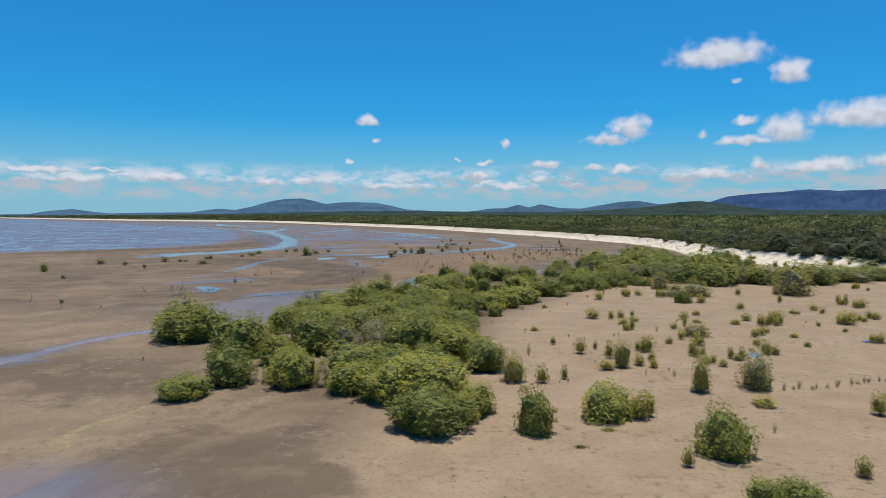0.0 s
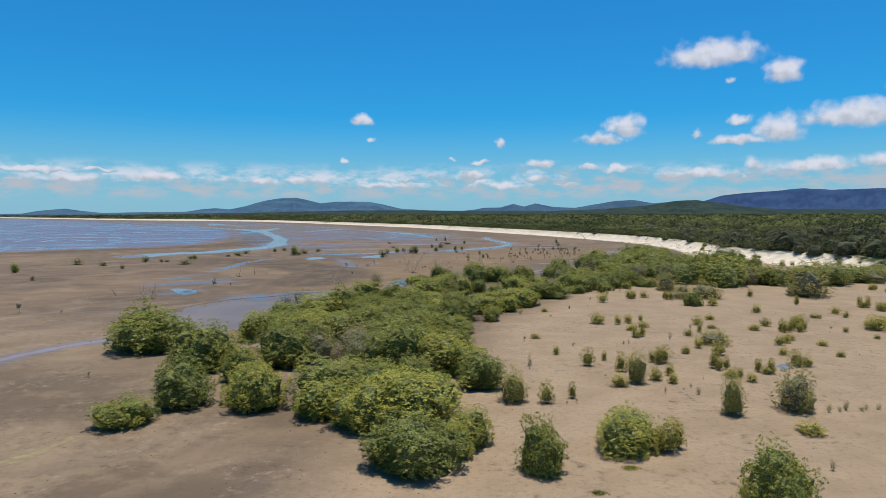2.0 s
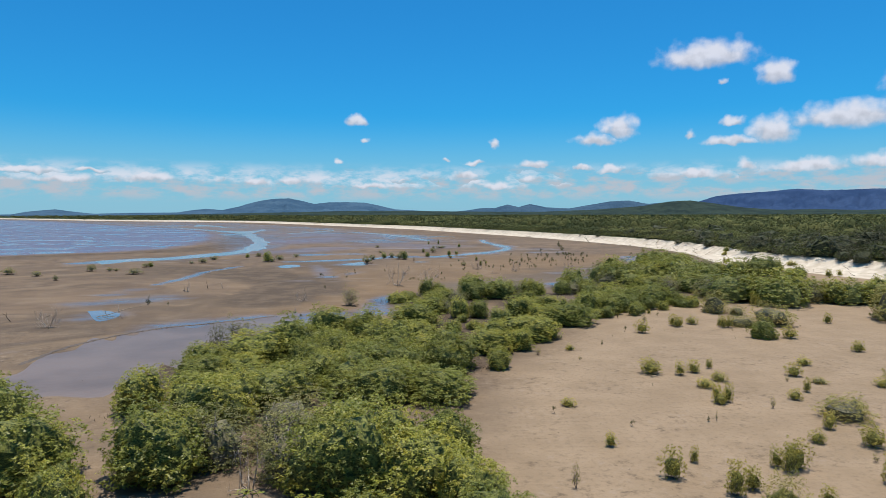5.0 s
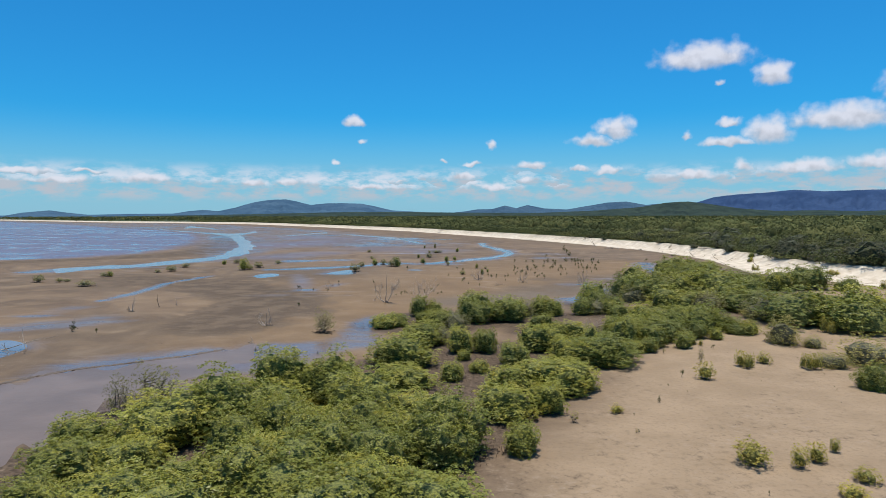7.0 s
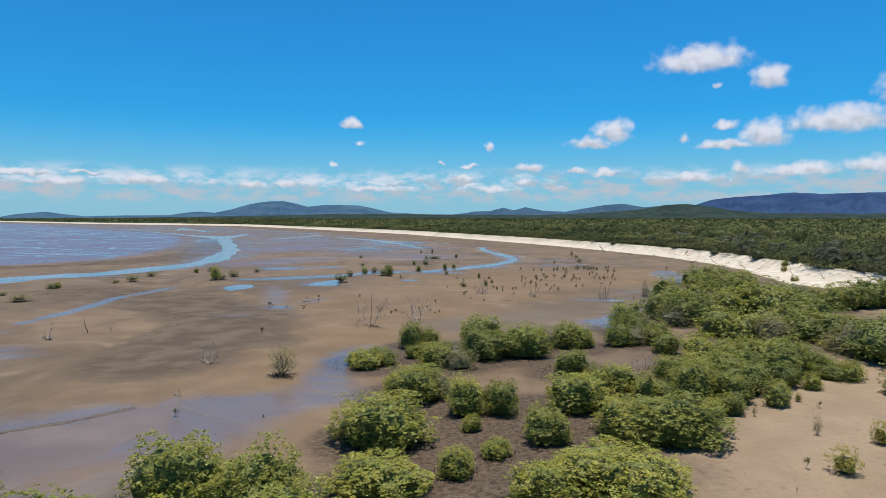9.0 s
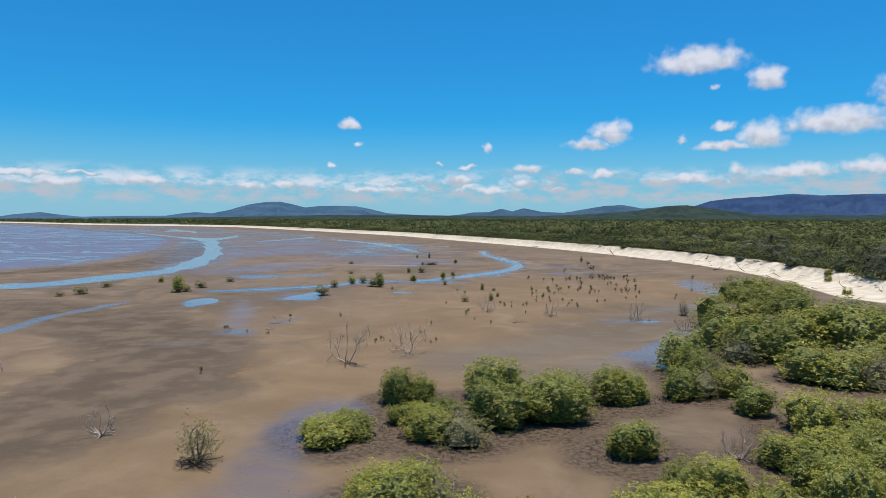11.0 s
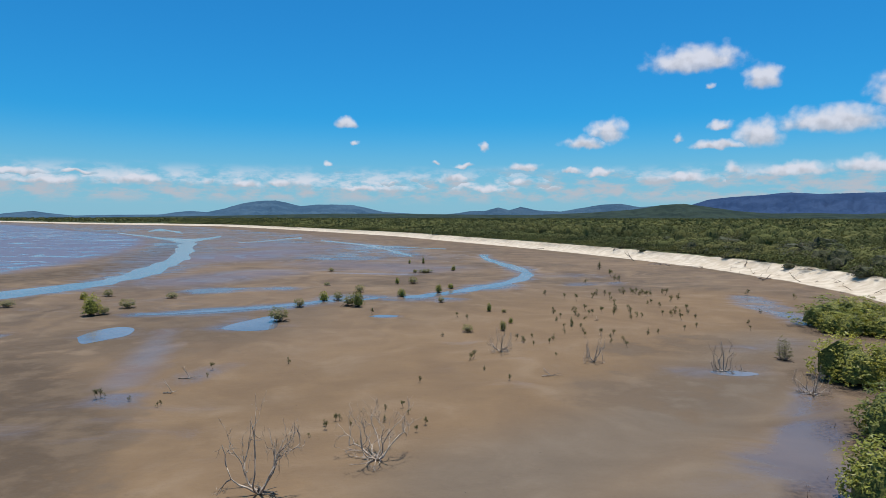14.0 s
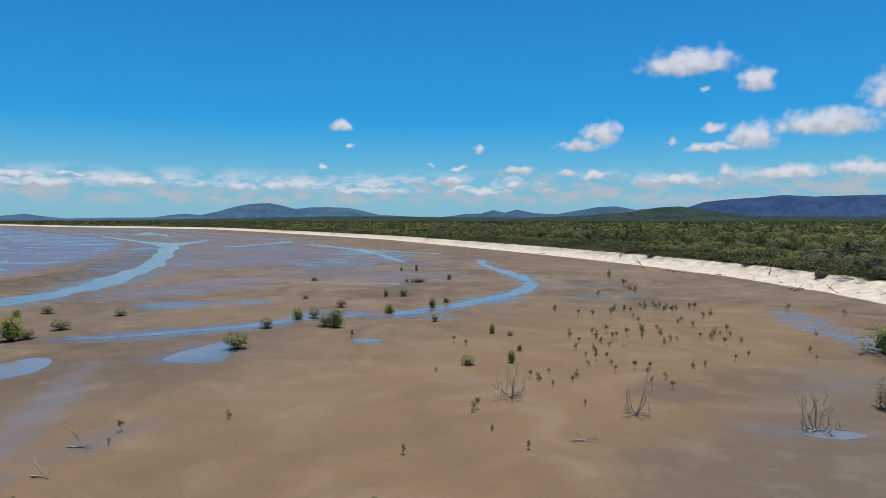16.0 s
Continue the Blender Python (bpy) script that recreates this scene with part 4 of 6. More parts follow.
def crown_points(rng, w, h, base, radius, n, deep=0.24):
    """Feet of the leaf tufts of a domed crown, thickest near its outline, and the ways out."""
    d = rng.normal(0, 1, (n * 2, 3))
    d /= np.linalg.norm(d, axis=1)[:, None]
    d = d[d[:, 2] > -0.12][:n]
    far = radius(d) * (1.03 - deep * rng.uniform(0, 1, len(d)) ** 1.6)
    p = d * far[:, None] * (0.5 * w, 0.5 * w, 1.1 * (1 - base) * h)
    p[:, :2] *= (np.hypot(d[:, 0], d[:, 1]) + 1e-6)[:, None] ** -0.16
    p[:, 2] = np.maximum(p[:, 2] + base * h, 0.05)
    # crowns draw in towards the foot
    p[:, :2] *= (0.86 + 0.14 * np.clip(p[:, 2] / (0.36 * h), 0, 1))[:, None]
    return p, d


def limb(rng, a, b, r0, r1, bow=0.15, steps=4):
    a, b = np.array(a, float), np.array(b, float)
    side = rng.normal(0, bow, 3) * np.linalg.norm(b - a)
    out = []
    for i in range(steps + 1):
        f = i / steps
        p = a + (b - a) * f + side * math.sin(math.pi * f)
        p[2] = max(p[2], 0.01)
        out.append((*p, r0 + (r1 - r0) * f))
    return out


def branching(rng, start, way, length, radius, depth, lines, spread=0.6, rise=0.12, crook=0.16):
    """A forking limb of a leafless tree."""
    p, d = np.array(start, float), np.array(way, float)
    d /= np.linalg.norm(d)
    line = [(*p, radius)]
    for i in range(4):
        d = d + rng.normal(0, crook, 3) + (0, 0, rise)
        d /= np.linalg.norm(d)
        p = p + d * length / 4
        p[2] = max(p[2], 0.03)
        line.append((*p, radius * (1 - 0.16 * (i + 1))))
        if depth > 0 and i >= 1 and rng.uniform() < 0.8:
            branching(rng, p, d + rng.normal(0, spread, 3), length * rng.uniform(0.45, 0.72), radius * 0.5, depth - 1, lines, spread, rise, crook)
    lines.append(line)


def add_shade_core(me, w, h, base, radius, fill, finer, inner):
    """Adds a solid core mid crown, coloured darker to stand for inner leaf shade."""
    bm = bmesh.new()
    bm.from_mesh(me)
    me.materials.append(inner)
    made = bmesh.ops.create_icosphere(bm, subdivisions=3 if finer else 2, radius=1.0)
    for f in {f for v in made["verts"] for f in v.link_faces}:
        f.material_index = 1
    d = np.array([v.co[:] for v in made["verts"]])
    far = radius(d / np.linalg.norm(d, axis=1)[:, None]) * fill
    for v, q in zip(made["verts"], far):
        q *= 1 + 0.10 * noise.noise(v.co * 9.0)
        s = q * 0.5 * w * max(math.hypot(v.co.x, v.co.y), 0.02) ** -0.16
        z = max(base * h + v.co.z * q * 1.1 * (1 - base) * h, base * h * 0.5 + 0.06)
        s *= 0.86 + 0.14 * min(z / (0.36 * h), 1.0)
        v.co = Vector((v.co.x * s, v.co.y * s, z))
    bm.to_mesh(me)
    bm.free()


def tree_proto(name, seed, w, h, n, leaf, mat, base=0.1, stems=4, twigs=0, bark=BARK, tuft=8, ball=0.10, loose=0.55, mat_of_roots=False, fill=0.8, inner=None, deep=0.24):
    """An Empty at the foot with a trunk of several stems and a crown of leaf tufts."""
    rng = np.random.default_rng(seed)
    radius = swelling(rng)
    root = new(name)
    tips, _ = crown_points(rng, 0.8 * w, 0.85 * h, base, radius, 60)
    lines = []
    for i in range(stems):
        foot = np.array([rng.normal(0, 0.04 * w), rng.normal(0, 0.04 * w), -0.05])
        lines.append(limb(rng, foot, tips[i], 0.020 * h + 0.008, 0.006 * h))
        for k in range(3):
            lines.append(limb(rng, np.array(lines[-1 - k][2][:3]), tips[20 + (3 * i + k) % 40], 0.010 * h, 0.004 * h, 0.1, 3))
    for k in range(twigs):
        d = rng.normal(0, 1, 3) * (0.7, 0.7, 0.4) + (0, 0, 0.8)
        branching(rng, tips[k % len(tips)] * 0.8, d, 0.16 * w, 0.004 * h, 1, lines)
    p, d = crown_points(rng, w, h, base, radius, n // tuft, deep)
    p, d = np.repeat(p, tuft, 0), np.repeat(d, tuft, 0)
    off = rng.normal(0, 1, p.shape)
    off /= np.linalg.norm(off, axis=1)[:, None]
    off[:, 2] = np.abs(off[:, 2])
    at = p + off * ball * rng.uniform(0.35, 1.1, (len(p), 1))
    v, f = leaves(rng, at, 0.5 * d + 0.7 * off, leaf, leaf * 0.55, loose)
    part("trunk", mesh_from("trunk", *tubes(lines, 5 if n > 2800 else 3), bark, True), root)
    if mat_of_roots:
        mat_lines = []
        for k in range(26):
            a, far = rng.uniform(0, 6.283), w * rng.uniform(0.25, 0.6)
            foot = np.array([rng.normal(0, 0.12 * w), rng.normal(0, 0.10 * w), 0.03])
            mat_lines.append(limb(rng, foot, foot + (far * math.cos(a), 0.7 * far * math.sin(a), rng.uniform(-0.02, 0.10)), 0.035, 0.015, 0.2, 3))
        part("root_mat", mesh_from("root_mat", *tubes(mat_lines, 4), ROOT, True), root, "dark muddy roots spread round the foot")
    me = mesh_from("crown", v, f, mat)
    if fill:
        add_shade_core(me, w, h, base, radius, fill, n > 5500, inner or CORE_SHADE)
    part("crown", me, root)
    return root


class Kind:
    """Prototypes of one kind; the first use of each is the prototype itself."""

    def __init__(self, protos, w, h):
        self.protos, self.w, self.h, self.used, self.count = protos, w, h, set(), 0

    def plant(self, x, y, z, w, h, turn, label, category, group=""):
        ob = self.protos[self.count % len(self.protos)]
        self.count += 1
        m = pose(x, y, z, 0, 0, turn) @ Matrix.Diagonal((w / self.w, w / self.w, h / self.h, 1))
        if ob in self.used:
            ob = copy_thing(ob, m)
        else:
            self.used.add(ob)
            ob.matrix_basis = m
        return tagged(ob, label, category, group)


def shore_side(x, y):
    """Distance inland from the foot of the beach; negative on the flat."""
    x, y = np.asarray(x, float), np.asarray(y, float)
    best, sign = np.full(x.shape, 1e9), np.ones(x.shape)
    for (ax, ay), (bx, by) in zip(SHORE, SHORE[1:]):
        dx, dy = bx - ax, by - ay
        f = np.clip(((x - ax) * dx + (y - ay) * dy) / (dx * dx + dy * dy), 0, 1)
        d = np.hypot(x - ax - f * dx, y - ay - f * dy)
        s = np.where((x - ax) * dy - (y - ay) * dx > 0, 1.0, -1.0)
        near = d < best
        best, sign = np.where(near, d, best), np.where(near, s, sign)
    return best * sign


def step(v, lo, hi):
    f = np.clip((v - lo) / (hi - lo), 0, 1)
    return f * f * (3 - 2 * f)


def land(x, y):
    """Height of the ground."""
    s = shore_side(x, y)
    lump = np.sin(x * 0.21 + 1.3 * np.sin(y * 0.07)) * np.sin(y * 0.17 + 0.8 * np.sin(x * 0.11))
    z = 0.9 * step(s, 0, 9) + 1.7 * step(s, 5.5, 11) + 0.2 * lump * step(s, 12, 22) * (1 - step(s, 150, 300))
    return z + 0.8 * step(s, 60, 400)


# ---- ground: one sheet to the horizon ----
def spread(lo, hi, fine, reach):
    mid = list(np.arange(lo, hi + fine / 2, fine))
    up, d = [mid[-1]], fine
    while up[-1] < reach:
        d *= 1.09
        up.append(up[-1] + d)
    down, d = [mid[0]], fine
    while down[-1] > -reach:
        d *= 1.09
        down.append(down[-1] - d)
    return np.array(down[:0:-1] + mid + up[1:])


def capsule(x, y, rows):
    out = np.zeros(x.shape)
    for ax, ay, bx, by, r, k in rows:
        dx, dy = bx - ax, by - ay
        f = np.clip(((x - ax) * dx + (y - ay) * dy) / (dx * dx + dy * dy + 1e-9), 0, 1)
        d = np.hypot(x - ax - f * dx, y - ay - f * dy)
        out = np.maximum(out, k * (1 - step(d, 0.2 * r, 1.8 * r)))
    return out


def inside(x, y, ring):
    """Whether points lie in a closed ring."""
    hit = np.zeros(x.shape, bool)
    for (ax, ay), (bx, by) in zip(ring, ring[1:] + ring[:1]):
        cross = (ay > y) != (by > y)
        hit ^= cross & (x < (bx - ax) * (y - ay) / (by - ay + 1e-12) + ax)
    return hit


SILT_PATCH = [(-18.6, 32.8), (-16.2, 37.5), (-12.5, 37.2), (-9.1, 34.6), (-4.7, 31.5), (-1.5, 27), (-4, 18), (-20, 18)]


def build_ground():
    xs, ys = spread(-70, 95, 1.1, 4950), spread(16, 260, 1.1, 4950)
    X, Y = np.meshgrid(xs, ys)
    # far rows slide sideways with the shore, so that the beach line stays clean
    X = X + np.interp(ys, [p[1] for p in SHORE], [p[0] for p in SHORE])[:, None] * (ys > 263)[:, None] - 74.0 * (ys > 263)[:, None]
    x, y = X.ravel(), Y.ravel()
    z = land(x, y)
    nx, ny = len(xs), len(ys)
    i = np.arange(nx * ny).reshape(ny, nx)
    faces = np.stack([i[:-1, :-1], i[:-1, 1:], i[1:, 1:], i[1:, :-1]], -1).reshape(-1, 4)
    me = bpy.data.meshes.new("ground")
    me.vertices.add(len(x))
    me.vertices.foreach_set("co", np.stack([x, y, z], 1).ravel())
    me.loops.add(len(faces) * 4)
    me.loops.foreach_set("vertex_index", faces.ravel())
    me.polygons.add(len(faces))
    me.polygons.foreach_set("loop_start", np.arange(0, 4 * len(faces), 4))
    me.polygons.foreach_set("loop_total", np.full(len(faces), 4))
    me.materials.append(MUD)
    me.update()
    me.polygons.foreach_set("use_smooth", [True] * len(faces))
    s = shore_side(x, y)
    g = np.array(GROVE)
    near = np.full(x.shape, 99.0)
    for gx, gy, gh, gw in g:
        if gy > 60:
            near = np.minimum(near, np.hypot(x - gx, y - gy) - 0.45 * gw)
    edge = np.interp(y, [0, 30, 60, 75, 85, 95, 105, 115, 125, 140, 160, 180], [-9, -7, 3, 6, 12, 17, 24, 36, 46, 60, 66, 69])
    pale = step(x - edge, -3.0, 4.0) * (1 - step(y, 150, 175)) * (1 - step(s, -4, 4))
    pale = np.maximum(pale, 0.42 * (1 - step(y, 62, 92)) * (1 - step(x, -16, -6)))
    pale = np.maximum(pale, 0.75 * (1 - step(y, 30, 62)) * step(x, -10, 2))
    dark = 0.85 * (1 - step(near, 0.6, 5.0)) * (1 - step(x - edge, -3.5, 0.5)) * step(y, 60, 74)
    left = np.interp(y, [150, 226, 233, 252, 285, 338, 412, 505, 606, 740, 1000, 1450, 2500, 4800],
                     [-190, -107, -95, -86, -87, -98, -120, -160, -222, -330, -520, -900, -1900, -4900])
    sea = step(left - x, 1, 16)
    rims = []
    for rows in (CREEK, CREEK_ARM, CREEK_FORK, BEND, RUNNEL_B, RUNNEL_C, RUNNEL_E, RUNNEL_G):
        for p, q in zip(rows, rows[1:]):
            wide = math.hypot(p[0] - p[2], p[1] - p[3])
            rims.append(((p[0] + p[2]) / 2, (p[1] + p[3]) / 2, (q[0] + q[2]) / 2, (q[1] + q[3]) / 2, 0.45 * wide + 1.3, 0.6))
    for ring in (POOL_A, POOL_B, POOL_C, POOL_E, POOL_F):
        cx, cy = np.mean(ring, axis=0)
        rims.append((cx, cy, cx + 0.1, cy, 0.7 * max(math.hypot(px - cx, py - cy) for px, py in ring) + 0.8, 0.6))
    wet = np.maximum(capsule(x, y, WET), capsule(x, y, rims))
    wet = np.maximum(wet, 0.5 * sea)
    wet = np.maximum(wet, 0.5 * step(y, 230, 330) * (1 - step(s, -60, -15)))
    warm = capsule(x, y, [(-8, 112, -12, 150, 16, 0.8), (5, 150, 25, 190, 22, 0.9), (42, 190, 50, 205, 12, 1.0), (-8, 126, 6, 131, 6, 1.0), (30, 168, 44, 190, 9, 0.9), (-12, 152, -6, 158, 7, 0.7)])
    silt = sum(inside(x + 1.7 * math.cos(k * 1.3) * (k % 3) / 2, y + 1.7 * math.sin(k * 1.3) * (k % 3) / 2, SILT_PATCH).astype(float) for k in range(15)) / 15 * 0.54
    silt = np.maximum(silt, 0.8 * capsule(x, y, [(-22, 116, -22, 140, 8, 1.0), (-22, 140, -36, 158, 9, 1.0), (-15, 126, -19, 140, 6, 0.8), (-36, 158, -56, 170, 9, 0.9)]))
    silt = np.maximum(silt, 0.9 * np.exp(-((left + 9 - x) / 11.0) ** 2) * step(y, 170, 215) * (1 - step(y, 420, 600)))
    silt = np.maximum(silt, 0.55 * capsule(x, y, [(-24, 46, -40, 52, 9, 1.0), (-20, 52, -24, 60, 5, 0.8), (20, 150, 34, 158, 9, 0.9), (24, 166, 34, 170, 7, 0.9), (-52, 160, -22, 176, 13, 1.0), (-45, 200, -20, 190, 16, 0.8), (-32, 112, -22, 136, 9, 0.8)]))
    reach = 4.0 * step(215 - y, 0, 40)
    sand = step(s + reach, -0.5, 4.5) * (1 - step(s, 14, 18))
    sand = np.maximum(sand, 0.55 * step(s, -14, 0) * step(150 - y, 0, 12))
    damp = capsule(x, y, [(6, 134, 18, 143, 5, 0.9), (18, 143, 28, 153, 5, 0.9), (12, 128, 20, 134, 5, 0.8), (30, 158, 40, 170, 5, 0.7), (24, 133, 30, 142, 3, 0.8), (18, 150, 26, 152, 4, 0.6)])
    algae = capsule(x, y, [(-20.3, 34.8, -20.0, 33.0, 0.9, 0.62), (-20.4, 31.0, -21.4, 29.6, 0.7, 0.5)])
    sky_sheen = np.maximum(sea, capsule(x, y, SLICK))
    bush = step(s, 8.5, 12.0)
    bush = np.maximum(bush, 0.52 * step(s, -3, 4) * (1 - step(y, 140, 168)))
    for name, v in (("wet", wet), ("sand", sand), ("pale", pale), ("dark", dark), ("warm", warm), ("bush", bush), ("silt", silt), ("algae", algae), ("sky_sheen", sky_sheen), ("damp", damp), ("crumbly", 0.12 + 0.88 * (1 - step(y, 70, 115)))):
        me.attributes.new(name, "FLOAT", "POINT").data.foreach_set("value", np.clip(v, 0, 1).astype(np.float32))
    tagged(new("ground", me), "brown tidal mudflat with wet films and pale beach sand", "ground", kind="structure")


build_ground()


# ---- water ----
def smooth_line(pts, n=5):
    p = np.array(pts, float)
    q = np.vstack([2 * p[0] - p[1], p, 2 * p[-1] - p[-2]])
    out = []
    for i in range(1, len(q) - 2):
        for k in range(n):
            f = k / n
            a, b, c, d = q[i - 1], q[i], q[i + 1], q[i + 2]
            out.append(0.5 * (2 * b + (c - a) * f + (2 * a - 5 * b + 4 * c - d) * f * f + (3 * b - a - 3 * c + d) * f ** 3))
    out.append(p[-1])
    return np.array(out)


def ribbon(name, rows, material, label, z=0.02, narrow=1.0):
    rng = np.random.default_rng(len(rows) * 7 + int(abs(rows[0][1])))
    p = smooth_line(rows, 6)
    a, b = p[:, :2].copy(), p[:, 2:].copy()
    mid, run = 0.5 * (a + b), np.arange(len(p))
    ease = narrow * (1 + 0.16 * np.sin(run * 0.9 + len(rows)) + 0.12 * np.sin(run * 0.37 + 2.0))[:, None]
    a, b = mid + (a - mid) * ease, mid + (b - mid) * ease
    wide = np.linalg.norm(a - b, axis=1)[:, None]
    for side in (a, b):
        gap = np.linalg.norm(np.diff(side, axis=0), axis=1)
        gap = np.r_[gap, gap[-1:]][:, None]
        side += rng.normal(0, 1, side.shape) * np.minimum(0.05 * gap, 0.03 * wide)
    verts, n = [], 5
    for i in range(len(p)):
        for k in range(n):
            verts.append((*(a[i] + (b[i] - a[i]) * k / (n - 1)), z))
    faces = [(i * n + k, i * n + k + 1, (i + 1) * n + k + 1, (i + 1) * n + k) for i in range(len(p) - 1) for k in range(n - 1)]
    return tagged(new(name, mesh_from(name, verts, faces, material)), label, "water", kind="structure")


def pool(name, ring, material, label, z=0.022):
    q = smooth_line(ring + ring[:1], 6)[:-1]
    c = q.mean(0)
    verts = [(*c, z)] + [(*v, z) for v in q]
    n = len(q)
    faces = [(0, 1 + i, 1 + (i + 1) % n) for i in range(n)]
    return tagged(new(name, mesh_from(name, verts, faces, material)), label, "water", kind="structure")


level = 0.003
for rows, text in ((CREEK, "wide blue tidal creek winding over the mudflat"), (CREEK_ARM, "thin arm of the blue tidal creek"),
                   (CREEK_FORK, "narrow fork of the blue tidal creek"), (CREEK_HEAD, "shallow head of the blue tidal creek"),
                   (RUNNEL_A, "thin bright runnel on the far mudflat"), (BEND, "curved blue runnel bending below the beach"),
                   (RUNNEL_B, "long shallow runnel past lone mangroves"), (RUNNEL_C, "blue runnel along the far beach"),
                   (RUNNEL_D, "thread of water below the far beach")):
    level += 0.0012
    ribbon("water", rows, WATER, text, level, 0.55 if rows is RUNNEL_B else 0.72 if rows is BEND or rows is RUNNEL_C else 0.92)
ribbon("water", RUNNEL_G, LILAC, "thin lilac runnel beside the mangrove grove", 0.0042)
ribbon("water", RUNNEL_E, LILAC, "thin sheet of water on the flat", 0.0038, 0.45)
ribbon("water", STREAM, ALGAE, "thin yellowish trickle over the mud", 0.0046)
ribbon("water", TIDE_CREEK, SILTY, "grey silty tidal creek behind the mangroves", 0.0025)
for k, ring in enumerate((POOL_A, POOL_B, POOL_C, POOL_E, POOL_F)):
    pool("pool", ring, WATER, "still blue tide pool on brown mud", 0.0085 + 0.0004 * k)
pool("pool", POOL_H, WATER, "small puddle beside a shrub", 0.003)


def mud_bank():
    """The low undercut lip of the tidal creek."""
    rng = np.random.default_rng(5)
    line = smooth_line([(-31.5, 78.0), (-31.6, 84.0), (-30.4, 89.0), (-28.4, 92.6), (-26.7, 94.8), (-24.0, 96.6), (-20.0, 99.4), (-17.2, 102.2)], 12)
    verts, faces = [], []
    for i, q in enumerate(line):
        d = line[min(i + 1, len(line) - 1)] - line[max(i - 1, 0)]
        s = np.array([-d[1], d[0]]) / (np.linalg.norm(d) + 1e-9)
        tall = 0.045 * math.sin(math.pi * (i + 1) / (len(line) + 1)) ** 0.5 * rng.uniform(0.6, 1.1)
        for off, z in ((0.45, 0.004), (0.15, tall * 0.9), (0.0, tall), (-0.12, tall * 0.5), (-0.10, -0.05)):
            verts.append((*(q + s * (off + rng.normal(0, 0.09))), z))
    for i in range(len(line) - 1):
        for k in range(4):
            a = i * 5 + k
            faces.append((a, a + 1, a + 6, a + 5))
    tagged(new("mud_bank", mesh_from("mud_bank", verts, faces, BANK)), "low crumbling mud bank of the tidal creek", "bank", kind="structure")


mud_bank()


# ---- far ranges ----
def hill_range(name, line, far, deep, material, label, seed, rough=0.36):
    rng = np.random.default_rng(seed)
    az = np.linspace(line[0][0], line[-1][0], 420)
    el = np.interp(az, [p[0] for p in line], [p[1] for p in line])
    rows = 26
    verts, faces = [], []
    eye = np.array([1.8, 60.0, 12.4])
    for j in range(rows + 1):
        f = j / rows
        for i in range(len(az)):
            a = radians(az[i])
            d = far - deep + deep * f
            top = max(eye[2] + far * math.tan(radians(el[i])), 3.0)
            spur = noise.fractal(Vector((az[i] * 1.3, f * 3.2, seed * 3.1)), 0.75, 2.1, 7)
            rise = f ** 1.25
            z = top * rise * (1 + rough * 1.9 * spur * (1 - f)) + 0.012 * top * spur * f
            verts.append((eye[0] + d * math.sin(a), eye[1] + d * math.cos(a), max(z, -1.0) if f > 0 else -3.0))
    n = len(az)
    for j in range(rows):
        for i in range(n - 1):
            faces.append((j * n + i, j * n + i + 1, (j + 1) * n + i + 1, (j + 1) * n + i))
    return tagged(new(name, mesh_from(name, verts, faces, material, True)), label, "hills", kind="structure")


# distance haze is painted into the first three ranges as blue base colour
hill_range("backdrop", RANGE_WEST, 4600, 900, mat_range("hazed_range", (0.036, 0.076, 0.125), (0.058, 0.108, 0.162), 0.006), "hazy blue wooded mountains on the horizon", 1)
hill_range("backdrop", RANGE_MIDDLE, 4300, 800, mat_range("hazed_range_near", (0.034, 0.070, 0.114), (0.052, 0.095, 0.142), 0.006), "hazy blue wooded hills behind the coastal plain", 2)
hill_range("backdrop", RANGE_EAST, 4550, 1000, mat_range("hazed_range_east", (0.021, 0.045, 0.104), (0.036, 0.067, 0.140), 0.005), "long hazy dark blue mountain range", 3)
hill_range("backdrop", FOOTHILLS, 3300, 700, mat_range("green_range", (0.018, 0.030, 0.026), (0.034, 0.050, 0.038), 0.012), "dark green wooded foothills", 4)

# ---- mangroves ----
GREEN = Kind([tree_proto("mangrove_tree", 10 + i, 3.4, 3.0, 7200, 0.103, LEAF, 0.13, 4, 3, BARK, 8, 0.12) for i in range(6)], 3.4, 3.0)
GREEN_FAR = Kind([tree_proto("mangrove_tree", 20 + i, 2.8, 2.8, 2300, 0.135, LEAF if i % 3 else LEAF_DEEP, 0.14, 3, 0, BARK, 6, 0.14) for i in range(6)], 2.8, 2.8)
GREEN_DEEP = Kind([tree_proto("mangrove_tree", 16 + i, 3.4, 3.0, 7200, 0.103, LEAF_DEEP, 0.14, 4, 3, BARK, 8, 0.12) for i in range(2)], 3.4, 3.0)
DULL = Kind([tree_proto("mangrove_tree", 30 + i, 3.4, 3.0, 4800, 0.092, LEAF_DULL, 0.08, 8, 26, GREY_TWIG, 6, 0.11, 0.6, fill=0.66, inner=CORE_SHADE_DULL, deep=0.4) for i in range(3)], 3.4, 3.0)
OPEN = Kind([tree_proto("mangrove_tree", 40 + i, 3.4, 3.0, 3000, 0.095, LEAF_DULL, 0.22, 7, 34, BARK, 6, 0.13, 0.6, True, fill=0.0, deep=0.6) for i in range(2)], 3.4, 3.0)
BUSH = Kind([tree_proto("mangrove_shrub", 50 + i, 1.3, 1.2, 1300, 0.078, LEAF_YOUNG, 0.16, 4, 0, BARK, 6, 0.08, fill=0.6, inner=CORE_SHADE_YOUNG, deep=0.34) for i in range(5)], 1.3, 1.2)
